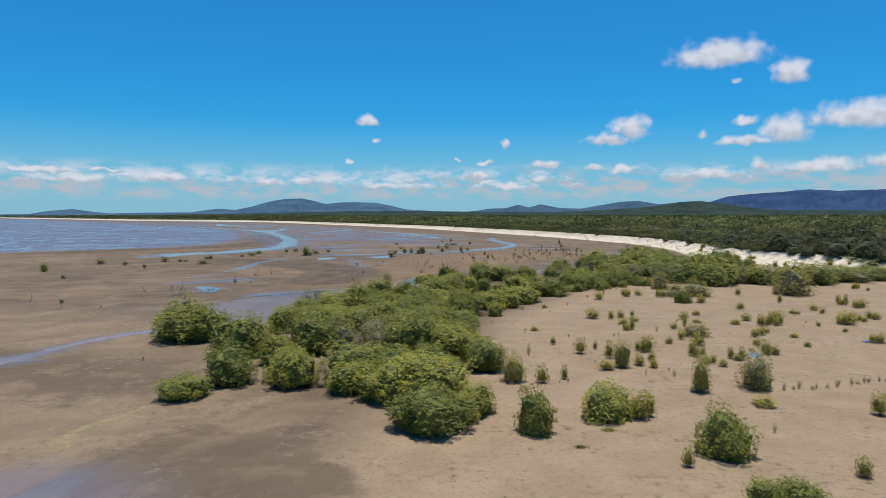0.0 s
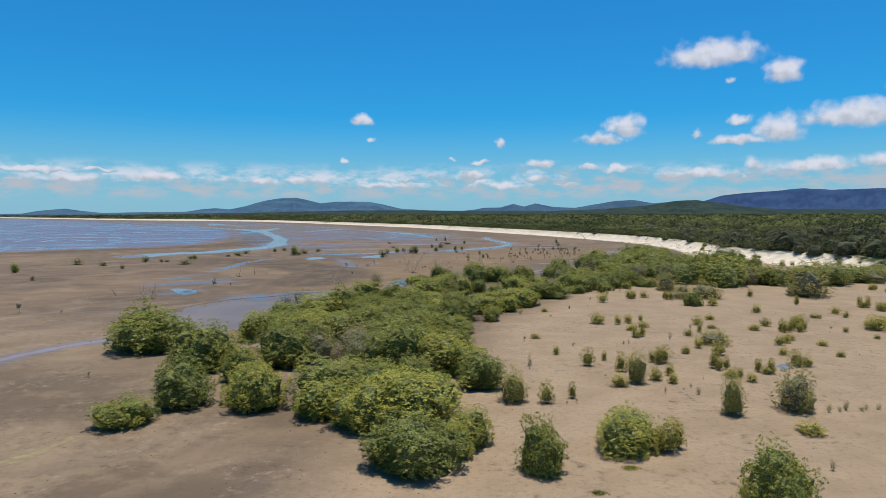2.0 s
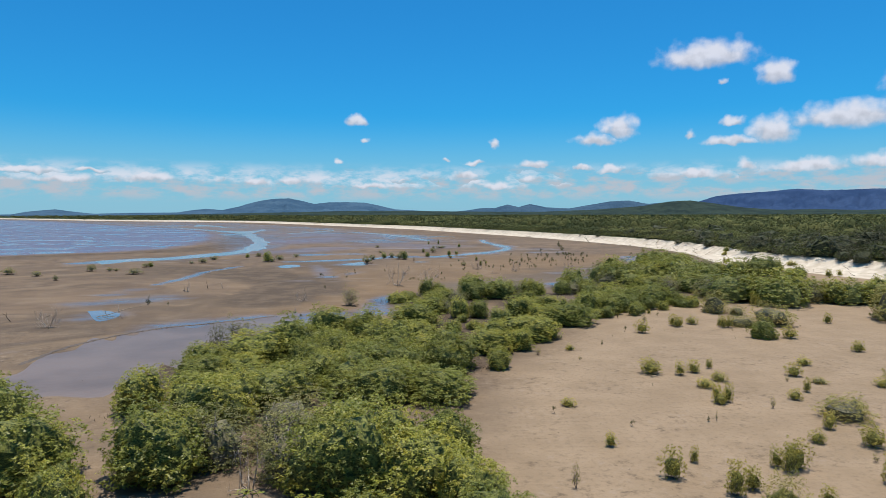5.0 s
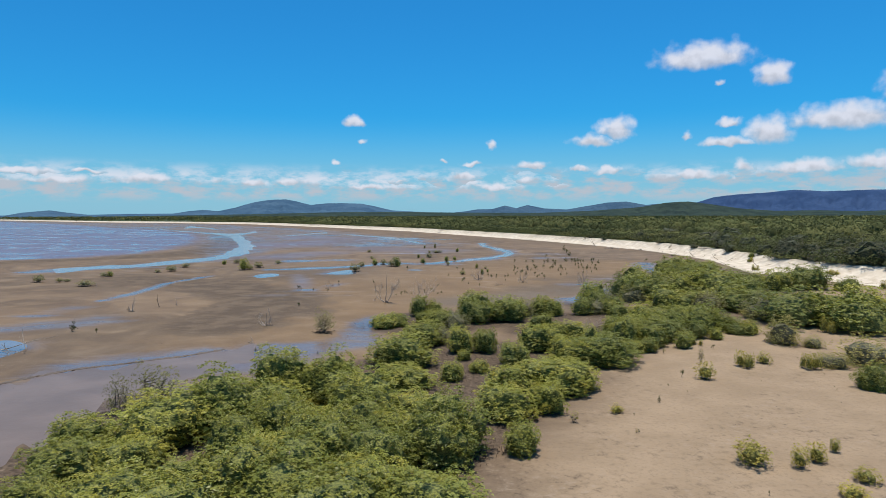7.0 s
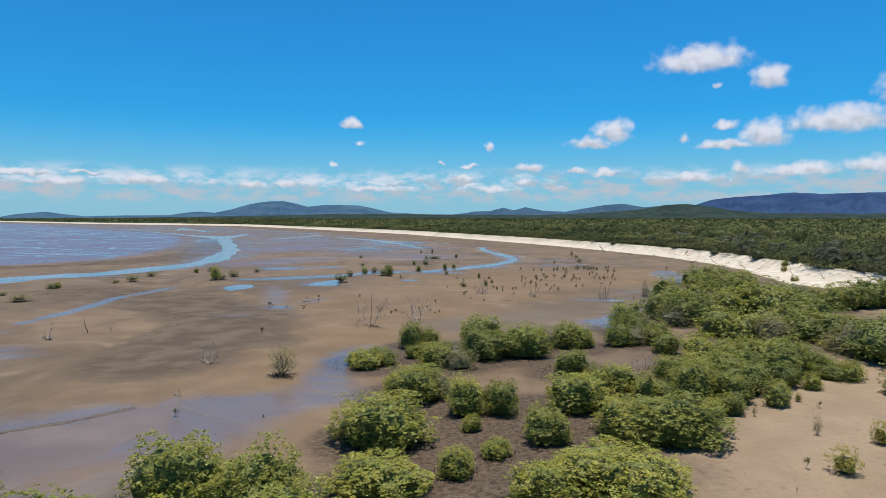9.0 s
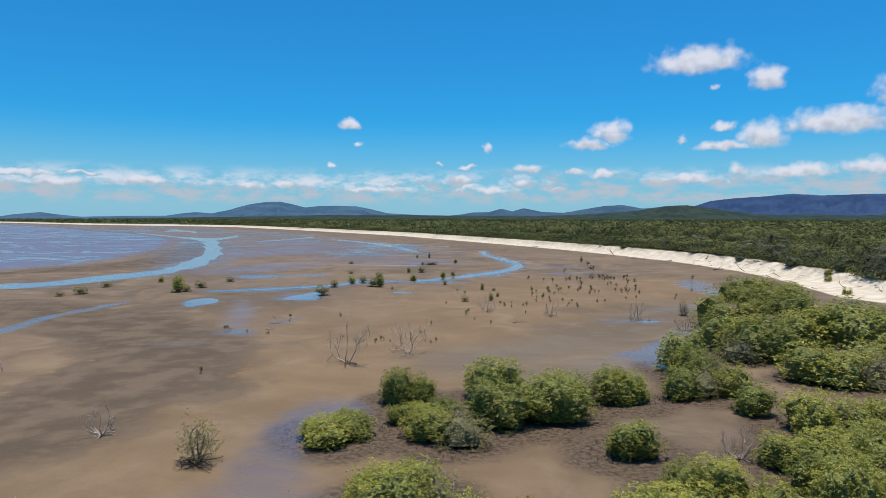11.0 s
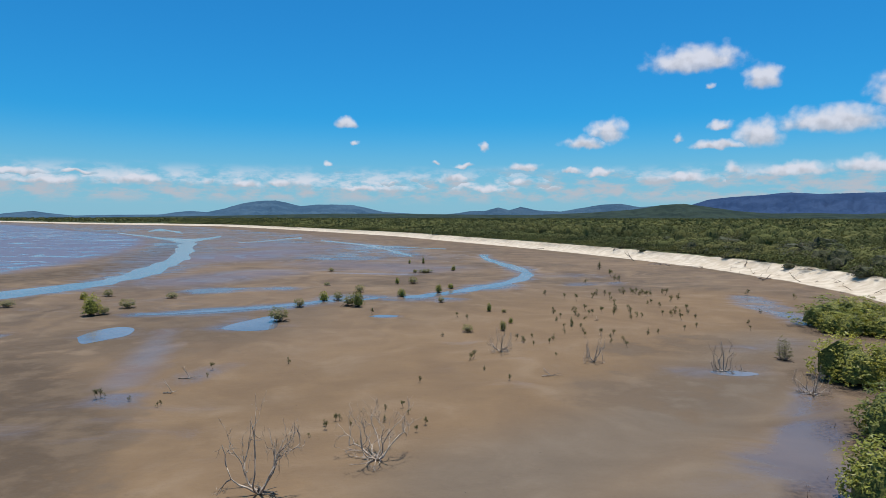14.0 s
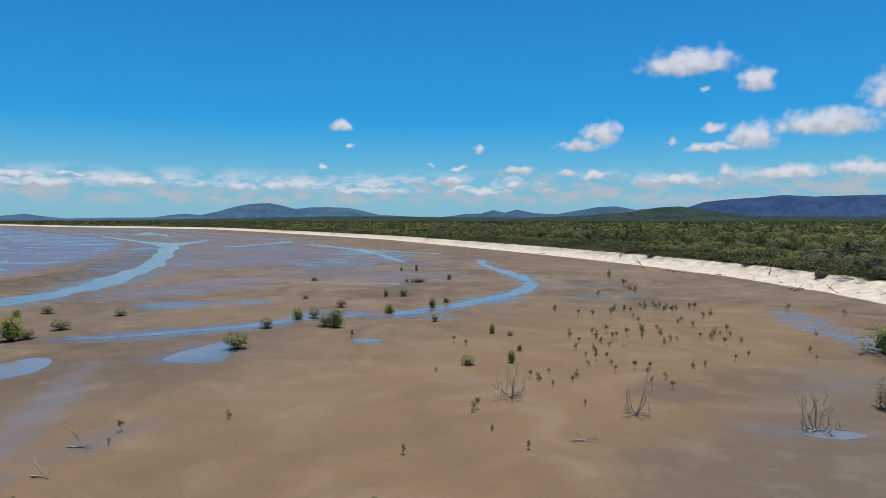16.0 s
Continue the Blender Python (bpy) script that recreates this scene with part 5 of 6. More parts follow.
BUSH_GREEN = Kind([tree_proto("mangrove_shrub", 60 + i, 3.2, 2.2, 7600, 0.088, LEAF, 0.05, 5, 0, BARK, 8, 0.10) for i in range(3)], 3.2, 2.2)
BUSH_DULL = Kind([tree_proto("mangrove_shrub", 75 + i, 2.4, 1.9, 4000, 0.078, LEAF_OLIVE, 0.08, 6, 6, GREY_TWIG, 6, 0.09, 0.6, fill=0.7, inner=CORE_SHADE_DULL, deep=0.34) for i in range(3)], 2.4, 1.9)
TALL = Kind([tree_proto("mangrove_shrub", 78 + i, 2.3, 3.2, 4600, 0.078, LEAF_OLIVE, 0.10, 5, 6, BARK, 6, 0.10, 0.6, fill=0.72, inner=CORE_SHADE_YOUNG, deep=0.3) for i in range(2)], 2.3, 3.2)
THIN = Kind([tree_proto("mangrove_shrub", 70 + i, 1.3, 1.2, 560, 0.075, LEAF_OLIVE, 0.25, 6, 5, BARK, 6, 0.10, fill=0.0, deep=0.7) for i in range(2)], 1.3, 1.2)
LONE = Kind([tree_proto("mangrove_tree", 80 + i, 2.6, 2.2, 1900, 0.12, LEAF_DULL, 0.32, 5, 4, BARK, 6, 0.13, 0.6, True, fill=0.5, inner=CORE_SHADE_DULL, deep=0.4) for i in range(3)], 2.6, 2.2)
LONE_GREEN = Kind([tree_proto("mangrove_tree", 90 + i, 2.2, 2.2, 2200, 0.115, LEAF, 0.2, 5, 0, BARK, 6, 0.12, 0.6, True, fill=0.7) for i in range(2)], 2.2, 2.2)

rng = np.random.default_rng(21)
for i, (x, y, h, w) in enumerate(GROVE):
    sparse = i in SPARSE
    far = x > 25 or y > 128
    sparse = sparse or (-19 < x < -15 and 81 < y < 87)
    if (far or y > 98) and w > 1.25 * h:
        # a thicket of several small trees
        n = 4 if w > 1.9 * h else 3 if far else 2
        for k in range(n):
            a = 6.283 * k / n + rng.uniform(-0.6, 0.6)
            hk, wk = h * rng.uniform(0.70, 0.98), w * rng.uniform(0.60, 0.76)
            px, py = x + 0.27 * w * math.cos(a), y + 0.27 * w * math.sin(a)
            dull = rng.uniform() < 0.2
            (DULL if dull else GREEN_FAR if far else GREEN).plant(px, py, land(px, py) - 0.02, wk, hk, rng.uniform(0, 360),
                                               "sparse olive grey mangrove in the far thicket" if dull else "small rounded mangrove tree in the far thicket", "tree", "mangrove grove")
        continue
    kind = OPEN if sparse and x < -15 else DULL if sparse else GREEN_FAR if far else GREEN_DEEP if i in (16, 17) or i % 5 == 3 else GREEN
    text = ("sparse olive grey mangrove tree with bare twigs" if sparse else
            "tall dense green mangrove tree in the grove" if h > 3.0 else "rounded green mangrove tree on dark mud" if y > 60 else "leafy green mangrove tree at the grove edge")
    kind.plant(x, y, land(x, y) - 0.02, float(np.interp(y, [60, 100], [1.14, 1.18])) * w, h * float(np.interp(y, [60, 95], [1.10, 0.92])), rng.uniform(0, 360), text, "tree", "mangrove grove")
thick = [q for q in GROVE if q[0] > 14 and q[1] > 97]
filled = 0
for i, p in enumerate(thick):
    for q in thick[i + 1:]:
        gap = math.hypot(p[0] - q[0], p[1] - q[1])
        if 3.6 < gap < 9.5 and rng.uniform() < 0.5 and filled < 45:
            f = rng.uniform(0.4, 0.6)
            x, y = p[0] + (q[0] - p[0]) * f + rng.normal(0, 0.6), p[1] + (q[1] - p[1]) * f + rng.normal(0, 0.6)
            h = 0.5 * (p[2] + q[2]) * rng.uniform(0.6, 0.95)
            GREEN_FAR.plant(x, y, land(x, y) - 0.02, h * rng.uniform(1.0, 1.45), h, rng.uniform(0, 360), "small rounded mangrove tree in the far thicket", "tree", "mangrove grove")
            filled += 1
DULL_SHRUBS = {(35.1, 103.7), (34.0, 94.1), (37.6, 94.9), (41.5, 120.1), (52.7, 96.9), (25.3, 63.7), (48.3, 113.8), (36.9, 101.8), (21.7, 44.0), (28.3, 71.2)}
for i, (x, y, h, w) in enumerate(SHRUBS):
    turn, z = rng.uniform(0, 360), land(x, y)
    if (x, y) in DULL_SHRUBS:
        BUSH_DULL.plant(x, y, z, 1.12 * w, h * 1.05, turn, "sparse grey olive mangrove shrub with bare twigs", "shrub", "shrubs on the flat")
    elif h > 1.7 and h > 1.05 * w and 40 < y < 60:
        TALL.plant(x, y, z, 1.15 * w, 1.1 * h, turn, "upright olive mangrove bush on bare mud", "shrub", "shrubs on the flat")
    elif (h > 1.6 and w > 1.5 and y < 48) or (y < 36 and w > 1.1) or (w > 2.4 and y > 80):
        BUSH_GREEN.plant(x, y, z, 1.08 * w, h * 1.08, turn, "dense dark green mangrove bush on bare sandy mud", "shrub", "shrubs on the flat")
    elif w < 0.65 or (rng.uniform() < 0.22 and w < 0.9):
        THIN.plant(x, y, z, 1.2 * w, h * 1.05, turn, "thin twiggy mangrove shrub on pale mud", "shrub", "shrubs on the flat")
    elif w > 1.55:
        for k in range(3):
            a = 2.09 * k + rng.uniform(-0.5, 0.5)
            px, py, wk = x + 0.24 * w * math.cos(a), y + 0.24 * w * math.sin(a), w * rng.uniform(0.5, 0.66)
            BUSH.plant(px, py, land(px, py), wk, min(h * rng.uniform(0.75, 1.05), 1.25 * wk), rng.uniform(0, 360), "yellow green mangrove shrub in a loose clump", "shrub", "shrubs on the flat")
    else:
        BUSH.plant(x, y, z, 1.1 * w, min(h, 1.5 * w), turn, "small yellow green mangrove shrub on pale mud", "shrub", "shrubs on the flat")
for k in range(16):
    # a row of sprouts along an old tide line
    x, y, h = 23.2 + 0.68 * k + rng.uniform(-0.2, 0.2), 43.2 + 0.2 * k + rng.uniform(-0.3, 0.3), rng.uniform(0.4, 0.75)
    THIN.plant(x, y, 0.0, rng.uniform(0.6, 1.0), h, rng.uniform(0, 360), "thin yellowing mangrove sprout in a row on bare mud", "shrub", "shrubs on the flat")
for i, (x, y, h, w) in enumerate(LONERS):
    if i in (31, len(LONERS) - 1):
        OPEN.plant(x, y, 0.0, 1.5 * w if i == 31 else 1.1 * w, h, rng.uniform(0, 360), "lone twiggy mangrove with few leaves", "tree", "lone mangroves")
    elif h > 1.5 * w * 0.7 and w < 4.5 and i % 3 != 1:
        LONE_GREEN.plant(x, y, 0.0, 1.22 * w, h, rng.uniform(0, 360), "lone rounded green mangrove on the wet flat", "tree", "lone mangroves")
    else:
        LONE.plant(x, y, 0.0, 1.25 * w, h, rng.uniform(0, 360), "lone low olive mangrove with spreading limbs", "tree", "lone mangroves")


def seedling_proto(seed):
    r = np.random.default_rng(seed)
    root = new("mangrove_seedling")
    lines = [limb(r, (0, 0, -0.03), (r.normal(0, 0.08), r.normal(0, 0.08), 0.9), 0.03, 0.012)]
    for _ in range(4):
        q = lines[0][r.integers(1, 4)][:3]
        lines.append(limb(r, q, np.array(q) + (r.normal(0, 0.18), r.normal(0, 0.18), r.uniform(0.1, 0.35)), 0.014, 0.006, 0.1, 2))
    tips = np.array([ln[-1][:3] for ln in lines])
    at = tips[r.integers(0, len(tips), 90)] + r.normal(0, 1, (90, 3)) * (0.11, 0.11, 0.13)
    at = at[at[:, 2] > 0.12]
    out = r.normal(0, 1, at.shape)
    out /= np.linalg.norm(out, axis=1)[:, None]
    v, f = leaves(r, at, out, 0.17, 0.10)
    part("stem", mesh_from("stem", *tubes(lines, 4), ROOT, True), root)
    part("foliage", mesh_from("foliage", v, f, LEAF_SEED), root)
    return root


SEED = Kind([seedling_proto(s) for s in (1, 2, 3, 4)], 1.0, 1.0)
for i, (x, y, h) in enumerate(SEEDLINGS):
    SEED.plant(x, y, 0.0, 0.75 * h, 0.78 * h, rng.uniform(0, 360), "young mangrove seedling on brown mud", "seedling", "seedlings on the flat")


SPROUT = Kind([seedling_proto(s) for s in (7, 9)], 1.0, 1.0)
for i in range(70):
    x, y = rng.uniform(6, 48), rng.uniform(38, 108)
    if x < np.interp(y, [38, 60, 75, 85, 95, 105, 115], [4, 6, 9, 15, 21, 30, 42]):
        continue
    h = rng.uniform(0.2, 0.5)
    SPROUT.plant(x, y, 0.0, h, h, rng.uniform(0, 360), "tiny mangrove sprout on pale sandy mud", "seedling", "sprouts on the pale flat")


# ---- leafless trees, snags and logs ----
def bare_tree(x, y, h, w, seed):
    """Crooked limbs fanning up from one foot, with fine twigs at their ends and bent roots on the mud."""
    r = np.random.default_rng(seed)
    root = new("dead_tree")
    limbs, count = [], 6 if w > 2.2 else 4
    for k in range(count):
        a = 6.283 * k / count + r.uniform(-0.4, 0.4)
        out = r.uniform(1.2, 1.8) if k else 0.4
        lines = []
        branching(r, (0.06 * math.cos(a), 0.06 * math.sin(a), 0.02), (out * math.cos(a), out * math.sin(a), r.uniform(0.12, 0.55)), 0.62, 0.027, 4, lines, 0.7, 0.085, 0.27)
        limbs.append(lines)
    every = np.array([p[:3] for lines in limbs for line in lines for p in line])
    sx = 0.5 * w / np.percentile(np.hypot(every[:, 0], every[:, 1]), 90)
    sz = h / np.percentile(every[:, 2], 97)
    for lines in limbs:
        fitted = [[(p[0] * sx, p[1] * sx, max(p[2] * sz, 0.03), p[3] * h ** 0.5 * 1.35 + 0.003) for p in line] for line in lines]
        part("branch", mesh_from("branch", *tubes(fitted, 3), DEAD, True), root)
    lines = [limb(r, (0, 0, -0.03), (r.normal(0, 0.05), r.normal(0, 0.05), 0.10 * h), 0.055 * h ** 0.5, 0.02 * h ** 0.5, 0.1)]
    for k in range(7):
        a = r.uniform(0, 6.283)
        far = w * r.uniform(0.2, 0.42)
        lines.append(limb(r, (0, 0, 0.06), (far * math.cos(a), far * math.sin(a), 0.02), 0.035, 0.012, 0.14))
    part("trunk", mesh_from("trunk", *tubes(lines, 6), DEAD if seed % 3 else BARK, True), root, "short bleached trunk with bent roots")
    root.matrix_basis = pose(x, y, 0.0)
    tagged(root, "bleached leafless dead mangrove with splayed branches", "dead tree", "dead mangroves")


for i, (x, y, h, w) in enumerate(BARE):
    bare_tree(x, y, h, w, 300 + i)


def driftwood(name, lines, material, sides=5):
    """A stranded stem: the longest limb and each of its branches."""
    root = new(name)
    order = sorted(lines, key=lambda q: -q[0][3])
    for k, line in enumerate(order):
        kind = "stem" if k == 0 else "branch"
        part(kind, mesh_from(kind, *tubes([line], sides), material, True), root)
    return root


def snag(x, y, h, w, seed):
    r = np.random.default_rng(seed)
    lines = []
    if w > 1.2 * h:
        a = r.uniform(-0.4, 0.4)
        branching(r, (-0.5 * w, 0, 0.06), (math.cos(a), math.sin(a), 0.05), w, 0.05, 1, lines, 0.5, 0.03)
        branching(r, (0.1 * w, 0, 0.06), (-0.6, 0.2, 0.9), h, 0.04, 1, lines, 0.5, 0.05)
        text = "bleached fallen branch stranded on the mud"
    else:
        branching(r, (0, 0, -0.03), (r.normal(0, 0.3), r.normal(0, 0.3), 1), h, 0.05, 1, lines, 0.45, 0.1)
        text = "broken dead snag standing in wet mud"
    ob = driftwood("dead_snag", lines, DEAD if seed % 4 or w > 1.2 * h else ROOT)
    ob.matrix_basis = pose(x, y, 0.0)
    tagged(ob, text, "driftwood", "snags")


for i, (x, y, h, w) in enumerate(SNAGS):
    snag(x, y, h, w, 400 + i)
for i, (x, y) in enumerate(LOGS):
    r = np.random.default_rng(500 + i)
    lines = []
    ln = r.uniform(2.5, 6.0)
    branching(r, (-0.5 * ln, 0, 0.14), (1, r.normal(0, 0.1), 0.02), ln, 0.16, 1, lines, 0.35, 0.0)
    ob = driftwood("drift_log", lines, DEAD if i % 2 else BARK, 6)
    ob.matrix_basis = pose(x, y, float(land(x, y)), 0, 0, r.uniform(40, 140))
    tagged(ob, "weathered drift log lying on the beach sand", "log", "drift logs")


# ---- air roots, twigs and litter on the mud ----
def spikes():
    r = np.random.default_rng(77)
    g = np.array([q for q in GROVE if q[1] > 62])
    verts, faces = [], []
    made = 0
    while made < 14000:
        q = g[r.integers(len(g))]
        a, d = r.uniform(0, 6.283), q[3] * 0.5 * r.uniform(0.3, 1.7)
        x, y = q[0] + d * math.cos(a), q[1] + d * math.sin(a)
        edge = np.interp(y, [60, 75, 85, 95, 105, 115, 125, 140], [2, 5, 11, 15, 22, 34, 44, 58])
        if x > edge:
            made += 1
            continue
        h, w = r.uniform(0.08, 0.26), r.uniform(0.012, 0.022)
        lean = r.normal(0, 0.04, 2)
        b = len(verts)
        for k in range(3):
            verts.append((x + w * math.cos(2.09 * k + a), y + w * math.sin(2.09 * k + a), -0.01))
        verts.append((x + lean[0], y + lean[1], h))
        faces += [(b, b + 1, b + 3), (b + 1, b + 2, b + 3), (b + 2, b, b + 3)]
        made += 1
    tagged(new("air_roots", mesh_from("air_roots", verts, faces, ROOT)), "dense brown mangrove air roots in dark mud", "roots", kind="stuff")


spikes()


def clods():
    """Crumbs of mud, leaf litter and small sticks scattered over the flat."""
    r = np.random.default_rng(78)
    verts, faces = [], []
    for _ in range(900):
        x, y = r.uniform(-45, 60), r.uniform(18, 190)
        if r.uniform() < 0.5:
            x, y = r.uniform(-24, 6), r.uniform(26, 46)
        s = r.uniform(0.015, 0.05)
        b = len(verts)
        for k in range(4):
            a = k * 1.57 + r.uniform(-0.4, 0.4)
            verts.append((x + s * r.uniform(0.6, 1.5) * math.cos(a), y + s * r.uniform(0.6, 1.5) * math.sin(a), -0.005))
        verts.append((x, y, s * 0.7))
        faces += [(b + k, b + (k + 1) % 4, b + 4) for k in range(4)]
    tagged(new("mud_crumbs", mesh_from("mud_crumbs", verts, faces, ROOT)), "scattered dark mud crumbs and leaf litter", "litter", kind="stuff")


clods()


def grass_tuft(x, y, w, h, seed):
    r = np.random.default_rng(seed)
    n = 260
    at = r.normal(0, 1, (n, 3)) * (w * 0.28, w * 0.16, 0)
    at[:, 2] = h * 0.4 * r.uniform(0.2, 1.2, n)
    out = r.normal(0, 1, (n, 3))
    out[:, 2] *= 0.3
    out /= np.linalg.norm(out, axis=1)[:, None]
    ob = new("grass_tuft", mesh_from("grass_tuft", *leaves(r, at, out, h * 0.8, 0.03), LEAF))
    ob.matrix_basis = pose(x, y, 0.0)
    tagged(ob, "low green saltgrass tuft on bare mud", "grass", kind="stuff")


grass_tuft(7.1, 32.6, 0.7, 0.14, 1)
grass_tuft(9.2, 35.2, 0.6, 0.2, 2)


# ---- coastal woods behind the beach ----
WOODS = Kind([tree_proto("coast_tree", 110 + i, 6.0, 6.0, 1500, 0.30, LEAF_WOOD, 0.0, 2, 0, BARK, 6, 0.30, inner=CORE_SHADE_WOOD) for i in range(5)], 6.0, 6.0)
OAK = Kind([tree_proto("she_oak", 130 + i, 5.0, 6.0, 1700, 0.23, LEAF_OAK, 0.0, 3, 0, BARK, 6, 0.30, inner=CORE_SHADE_WOOD, deep=0.34) for i in range(4)], 5.0, 6.0)
SCRUB = Kind([tree_proto("dune_bush", 120 + i, 3.0, 2.2, 640, 0.20, LEAF_SCRUB, 0.0, 3, 2, BARK, 6, 0.22, fill=0.7, inner=CORE_SHADE_WOOD) for i in range(3)], 3.0, 2.2)
rw = np.random.default_rng(31)
line = smooth_line(SHORE[3:11], 40)
walked = np.r_[0, np.cumsum(np.linalg.norm(np.diff(line, axis=0), axis=1))]
spot, k = 0.0, 0
while spot < walked[-1] - 5:
    c = np.array([np.interp(spot, walked, line[:, 0]), np.interp(spot, walked, line[:, 1])])
    e = np.array([np.interp(spot + 3, walked, line[:, 0]), np.interp(spot + 3, walked, line[:, 1])]) - c
    side = np.array([e[1], -e[0]]) / np.linalg.norm(e)
    front = float(np.interp(c[1], [110, 190, 260, 340], [2.3, 2.0, 1.4, 1.0]))
    for back, tall in ((11.4, 1.2), (13.2, 1.8), (15.4, 2.4), (18.0, 3.2), (24.0, 4.2), (31.0, 5.4)):
        p = c + side * (back + rw.uniform(-1.5, 1.5)) + rw.uniform(-1.8, 1.8, 2)
        h = min(tall * (front if back < 17 else 1.15), 6.0) * rw.uniform(0.6, 1.35)
        low = h < 2.3
        oak = not low and rw.uniform() < (0.6 if back < 20 else 0.35)
        (SCRUB if low else OAK if oak else WOODS).plant(p[0], p[1], float(land(p[0], p[1])) - 0.15, h * (rw.uniform(1.4, 2.1) if low else rw.uniform(1.0, 1.6)), h, rw.uniform(0, 360),
                                                        "low grey green beach scrub on the dune" if low else "dark grey green she oak at the top of the beach" if oak
                                                        else "dark green bushy coastal tree behind the beach", "shrub" if low else "tree", "coastal woods")
        k += 1
    spot += 4.2 + 0.014 * spot


# wrack and small sticks along the upper beach
spot = 20.0
while spot < 150:
    c = np.array([np.interp(spot, walked, line[:, 0]), np.interp(spot, walked, line[:, 1])])
    e = np.array([np.interp(spot + 3, walked, line[:, 0]), np.interp(spot + 3, walked, line[:, 1])]) - c
    p = c + np.array([e[1], -e[0]]) / np.linalg.norm(e) * rw.uniform(1.0, 7.5)
    lines = []
    ln = rw.uniform(0.9, 2.6)
    branching(rw, (-0.5 * ln, 0, 0.04), (1, rw.normal(0, 0.2), 0.05), ln, 0.06, 1, lines, 0.5, 0.03, 0.22)
    ob = driftwood("drift_stick", lines, ROOT if rw.uniform() < 0.6 else DEAD, 4)
    ob.matrix_basis = pose(p[0], p[1], float(land(p[0], p[1])) - 0.05, 0, 0, rw.uniform(0, 180))
    tagged(ob, "small branch washed up on the beach sand", "driftwood", "drift sticks")
    spot += rw.uniform(1.6, 5.5)


def dune_scrub():
    """Low bushes and taller trees where the beach runs out behind the flat."""
    r = np.random.default_rng(41)
    made = 0
    while made < 120:
        x, y = r.uniform(62, 125), r.uniform(70, 172)
        s = float(shore_side(x, y))
        if not -6 < s < 34 or (y > 150 and s < 14):
            continue
        h = r.uniform(0.7, 1.6) if s < 9 else r.uniform(1.6, 3.0) if s < 19 else r.uniform(5.0, 7.6)
        (OAK if s > 19 else WOODS if s > 14 else SCRUB if s > 7 else BUSH).plant(x, y, float(land(x, y)) - 0.05, h * r.uniform(1.0, 1.6), h, r.uniform(0, 360),
                                          "tall dark green she oak behind the dune" if s > 19 else "low green dune shrub on sandy ground", "tree" if s > 19 else "shrub", "dune scrub")
        made += 1


dune_scrub()


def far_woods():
    """The wooded plain to the foothills."""
    r = np.random.default_rng(90)
    pts = []
    for lo, hi, size, n in ((20, 60, 5.0, 3000), (45, 120, 6.0, 2900), (100, 300, 7.0, 4600), (260, 700, 11.0, 3600), (600, 1600, 17.0, 3600), (1400, 3300, 27.0, 3600)):
        a = np.radians(r.uniform(-40, 48, n))
        d = np.sqrt(r.uniform(0, 1, n)) * 3600 if lo > 1000 else r.uniform(60, 400 + hi * 3.5, n)
        x, y = 1.8 + d * np.sin(a), 60 + d * np.cos(a)
        s = shore_side(x, y)
        ok = ((s > lo) & (s < hi)) | ((s > 12) & (s < hi) & (d > 420) & (lo < 700))
        pts.append(np.stack([x, y, s, size * r.uniform(0.55, 1.8, n), land(x, y)], 1)[ok])
    pts = np.vstack(pts)
    # low scrub along the whole back of the beach
    edge = smooth_line(SHORE[4:18], 60)
    run = np.r_[0, np.cumsum(np.linalg.norm(np.diff(edge, axis=0), axis=1))]
    u = run[-1] * r.uniform(0, 1, 3600) ** 1.5
    off = r.uniform(9.2, 26.0, 3600)
    ex, ey = np.interp(u, run, edge[:, 0]), np.interp(u, run, edge[:, 1])
    fx, fy = np.interp(u + 3, run, edge[:, 0]) - ex, np.interp(u + 3, run, edge[:, 1]) - ey
    ln = np.hypot(fx, fy) + 1e-9
    ex, ey = ex + off * fy / ln, ey - off * fx / ln
    pts = np.vstack([pts, np.stack([ex, ey, shore_side(ex, ey), r.uniform(2.2, 4.4, 3600) + 0.004 * u, land(ex, ey)], 1)])
    at, out, ln, hue = [], [], [], []
    body, sides, body_hue = [], [], []
    for x, y, s, w, z in pts:
        h = min(1.6 + 0.13 * max(s - 11, 0), 6.6) * r.uniform(0.75, 1.25)
        n = 36 if s < 24 else 110 if s < 130 and y < 700 else 60 if s < 320 and y < 900 else 34
        d = r.normal(0, 1, (n, 3))
        d[:, 2] = np.abs(d[:, 2]) * 1.0 + 0.05
        d /= np.linalg.norm(d, axis=1)[:, None]
        at.append(np.array((x, y, z + 0.35 * h)) + d * (w * 0.55, w * 0.55, h * 0.62) * r.uniform(0.8, 1.05, (n, 1)))
        out.append(d)
        ln.append(np.full(n, min(w * (0.105 if n == 110 else 0.14 if n > 34 else 0.22), 4.0)))
        tint = r.uniform(0.08, 1.0) ** 1.3
        hue.append(np.full(3 * n, tint))
        if 18 < s < 320 and y < 900:
            # the dense body of the crown under its outer leaves
            b = sum(len(q) for q in body)
            turn = 0.785 * np.arange(8) + r.uniform(0, 1)
            ring = [np.stack([x + w * f * np.cos(turn) * r.uniform(0.85, 1.1, 8), y + w * f * np.sin(turn) * r.uniform(0.85, 1.1, 8), np.full(8, z + g * h) + r.normal(0, 0.03 * h, 8)], 1)
                    for f, g in ((0.46, 0.10), (0.44, 0.48), (0.24, 0.80))]
            body.append(np.vstack([*ring, [(x, y, z + 0.90 * h)]]))
            for j in range(2):
                for q in range(8):
                    a, c = b + 8 * j + q, b + 8 * j + (q + 1) % 8
                    sides += [(a, c, c + 8), (a, c + 8, a + 8)]
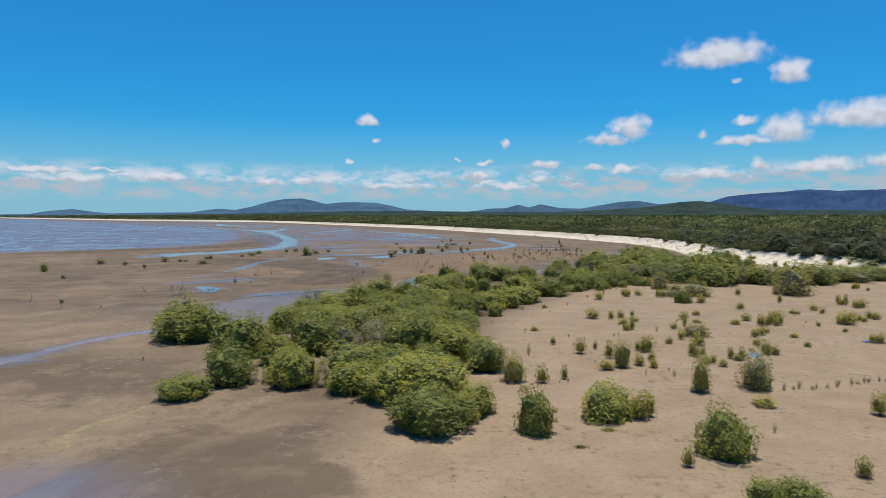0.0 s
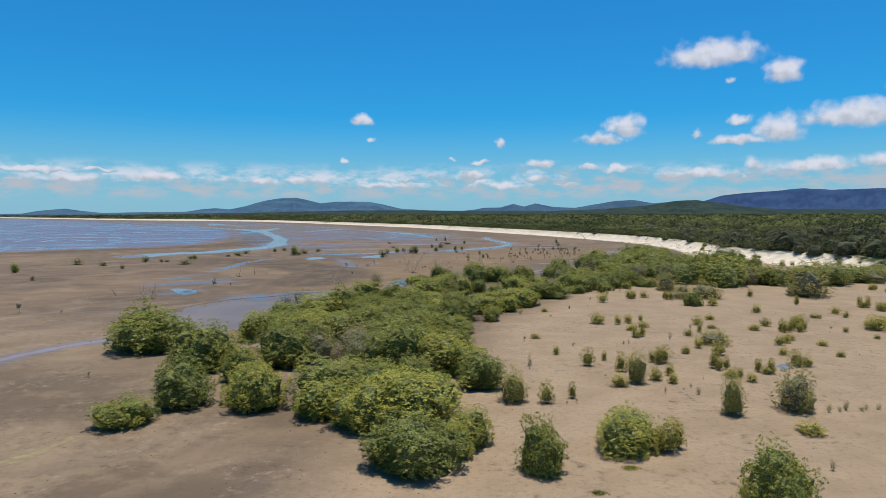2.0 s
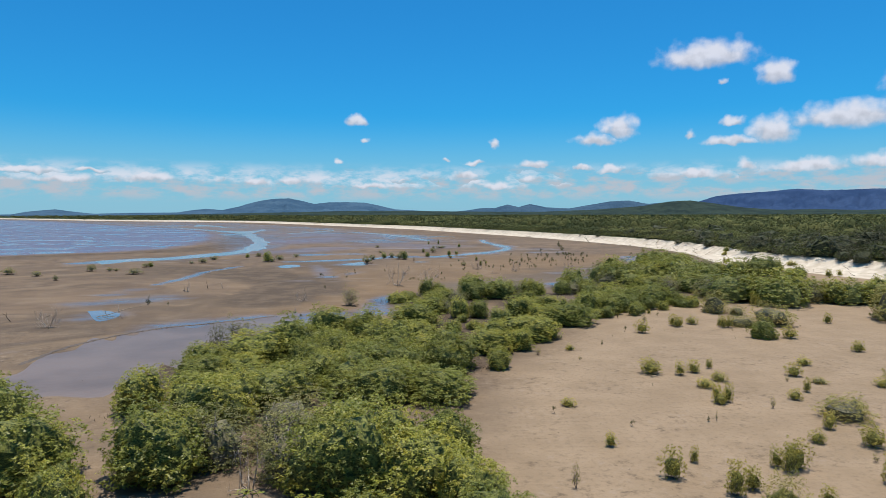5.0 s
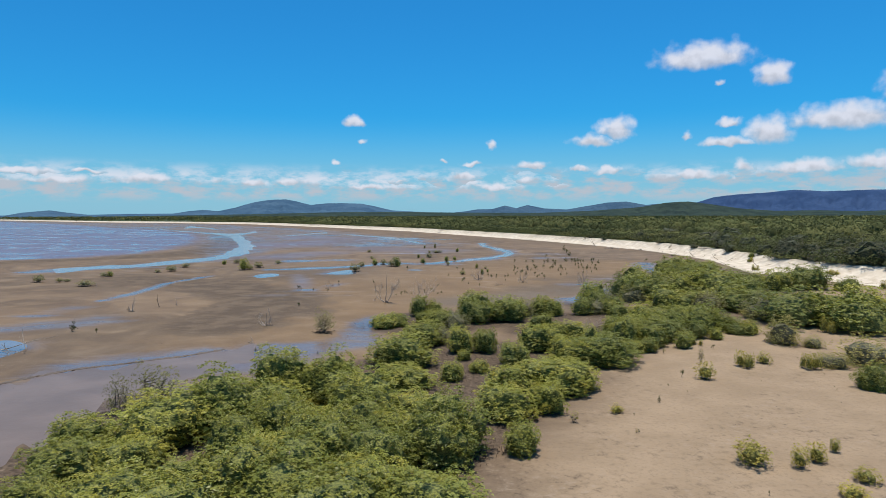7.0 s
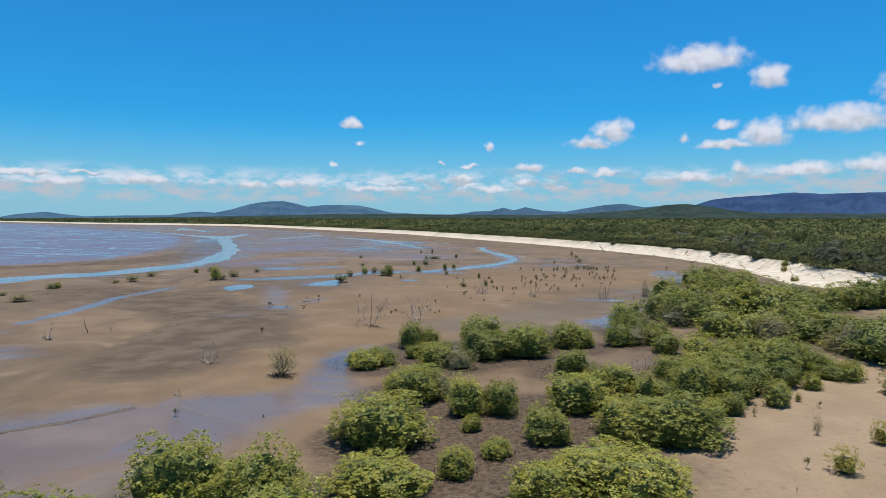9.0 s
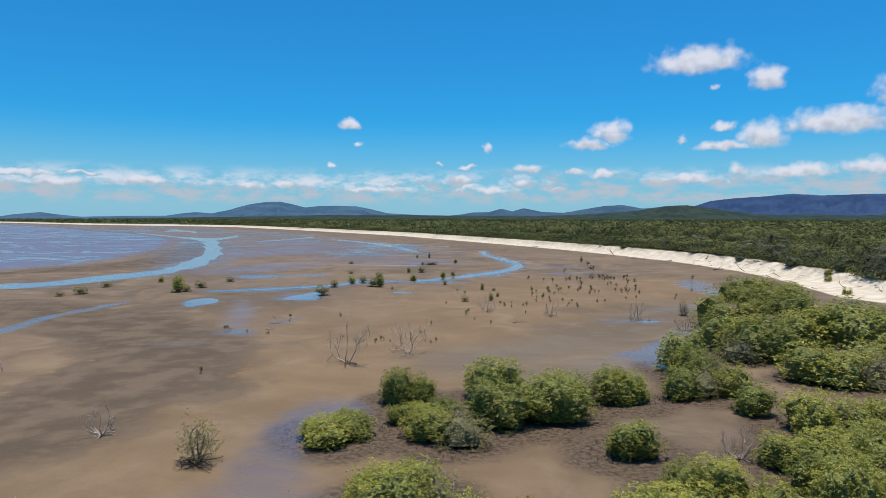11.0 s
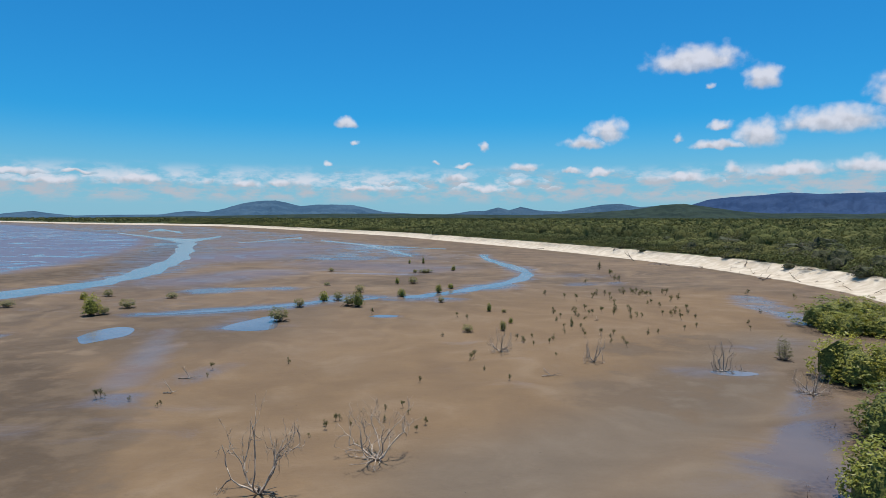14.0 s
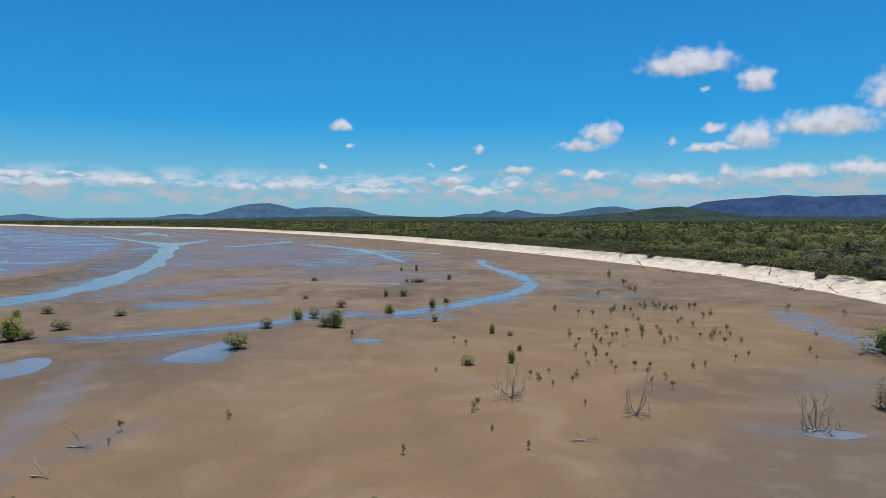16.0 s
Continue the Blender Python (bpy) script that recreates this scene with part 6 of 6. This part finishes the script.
            sides += [(b + 16 + q, b + 16 + (q + 1) % 8, b + 24) for q in range(8)]
            body_hue.append(np.full(25, 0.75 * tint))
    at, out, ln = np.vstack(at), np.vstack(out), np.concatenate(ln)
    v, f = leaves(r, at, out * (1, 1, 0.5), ln, ln * 0.7, 0.5)
    f = np.vstack([f, np.array(sides) + len(v)])
    v = np.vstack([v, *body])
    me = bpy.data.meshes.new("far_woods")
    me.vertices.add(len(v))
    me.vertices.foreach_set("co", v.ravel())
    me.loops.add(f.size)
    me.loops.foreach_set("vertex_index", f.ravel())
    me.polygons.add(len(f))
    me.polygons.foreach_set("loop_start", np.arange(0, f.size, 3))
    me.polygons.foreach_set("loop_total", np.full(len(f), 3))
    me.materials.append(LEAF_WOOD)
    me.update()
    me.attributes.new("crown", "FLOAT", "POINT").data.foreach_set("value", np.concatenate(hue + body_hue).astype(np.float32))
    tagged(new("far_woods", me), "dense dark green coastal woods on the plain", "woods", kind="stuff")


far_woods()


# ---- far house and small finds ----
def box(name, size, at, material, parent, label=""):
    bm = bmesh.new()
    bmesh.ops.create_cube(bm, size=1.0)
    bmesh.ops.scale(bm, vec=size, verts=bm.verts)
    bmesh.ops.bevel(bm, geom=bm.edges, offset=0.04, segments=1, affect="EDGES")
    bmesh.ops.translate(bm, vec=at, verts=bm.verts)
    me = bpy.data.meshes.new(name)
    bm.to_mesh(me)
    bm.free()
    me.materials.append(material)
    return part(name, me, parent, label)


def house(x, y, z):
    white = mat_plain("white_paint", (0.72, 0.71, 0.68), (0.8, 0.79, 0.77))
    root = new("house")
    box("wall", (11, 7, 5.4), (0, 0, 2.7), white, root)
    roof = mesh_from("roof", [(-6, -4.2, 5.4), (6, -4.2, 5.4), (6, 4.2, 5.4), (-6, 4.2, 5.4), (-4, 0, 7.6), (4, 0, 7.6)],
                     [(0, 1, 5, 4), (1, 2, 5), (2, 3, 4, 5), (3, 0, 4), (3, 2, 1, 0)], mat_plain("pale_iron", (0.6, 0.6, 0.6), (0.7, 0.7, 0.7)))
    part("roof", roof, root, "pale hipped iron roof")
    dark = mat_plain("dark_glass", (0.02, 0.025, 0.03), (0.03, 0.035, 0.04), 1.0, 0.15)
    for k in (-3.2, 0.0, 3.2):
        box("window", (1.5, 0.12, 1.3), (k, -3.5, 3.9), dark, root)
    root.matrix_basis = pose(x, y, z, 0, 0, -8) @ Matrix.Scale(0.7, 4)
    tagged(root, "white beach house with pale roof among trees", "house")


house(-59.6, 988.6, 3.6)


def tarp():
    r = np.random.default_rng(8)
    n = 14
    verts = [(0.16 * i - 1.1 + r.normal(0, 0.03), 0.07 * j - 0.5 + r.normal(0, 0.02), 0.05 + 0.10 * abs(math.sin(i * 1.1 + j * 0.7)) + r.uniform(0, 0.05)) for j in range(n) for i in range(n)]
    faces = [(j * n + i, j * n + i + 1, (j + 1) * n + i + 1, (j + 1) * n + i) for j in range(n - 1) for i in range(n - 1)]
    me = mesh_from("tarpaulin", verts, faces, mat_plain("blue_plastic", (0.05, 0.10, 0.42), (0.09, 0.16, 0.55), 3.0, 0.4), True)
    ob = new("tarpaulin", me)
    thick = ob.modifiers.new("thickness", "SOLIDIFY")
    thick.thickness = 0.01
    ob.matrix_basis = pose(40.3, 60.3, 0.0, 0, 0, 15) @ Matrix.Scale(0.55, 4)
    tagged(ob, "crumpled blue plastic sheet caught beside a shrub", "sheet")


tarp()
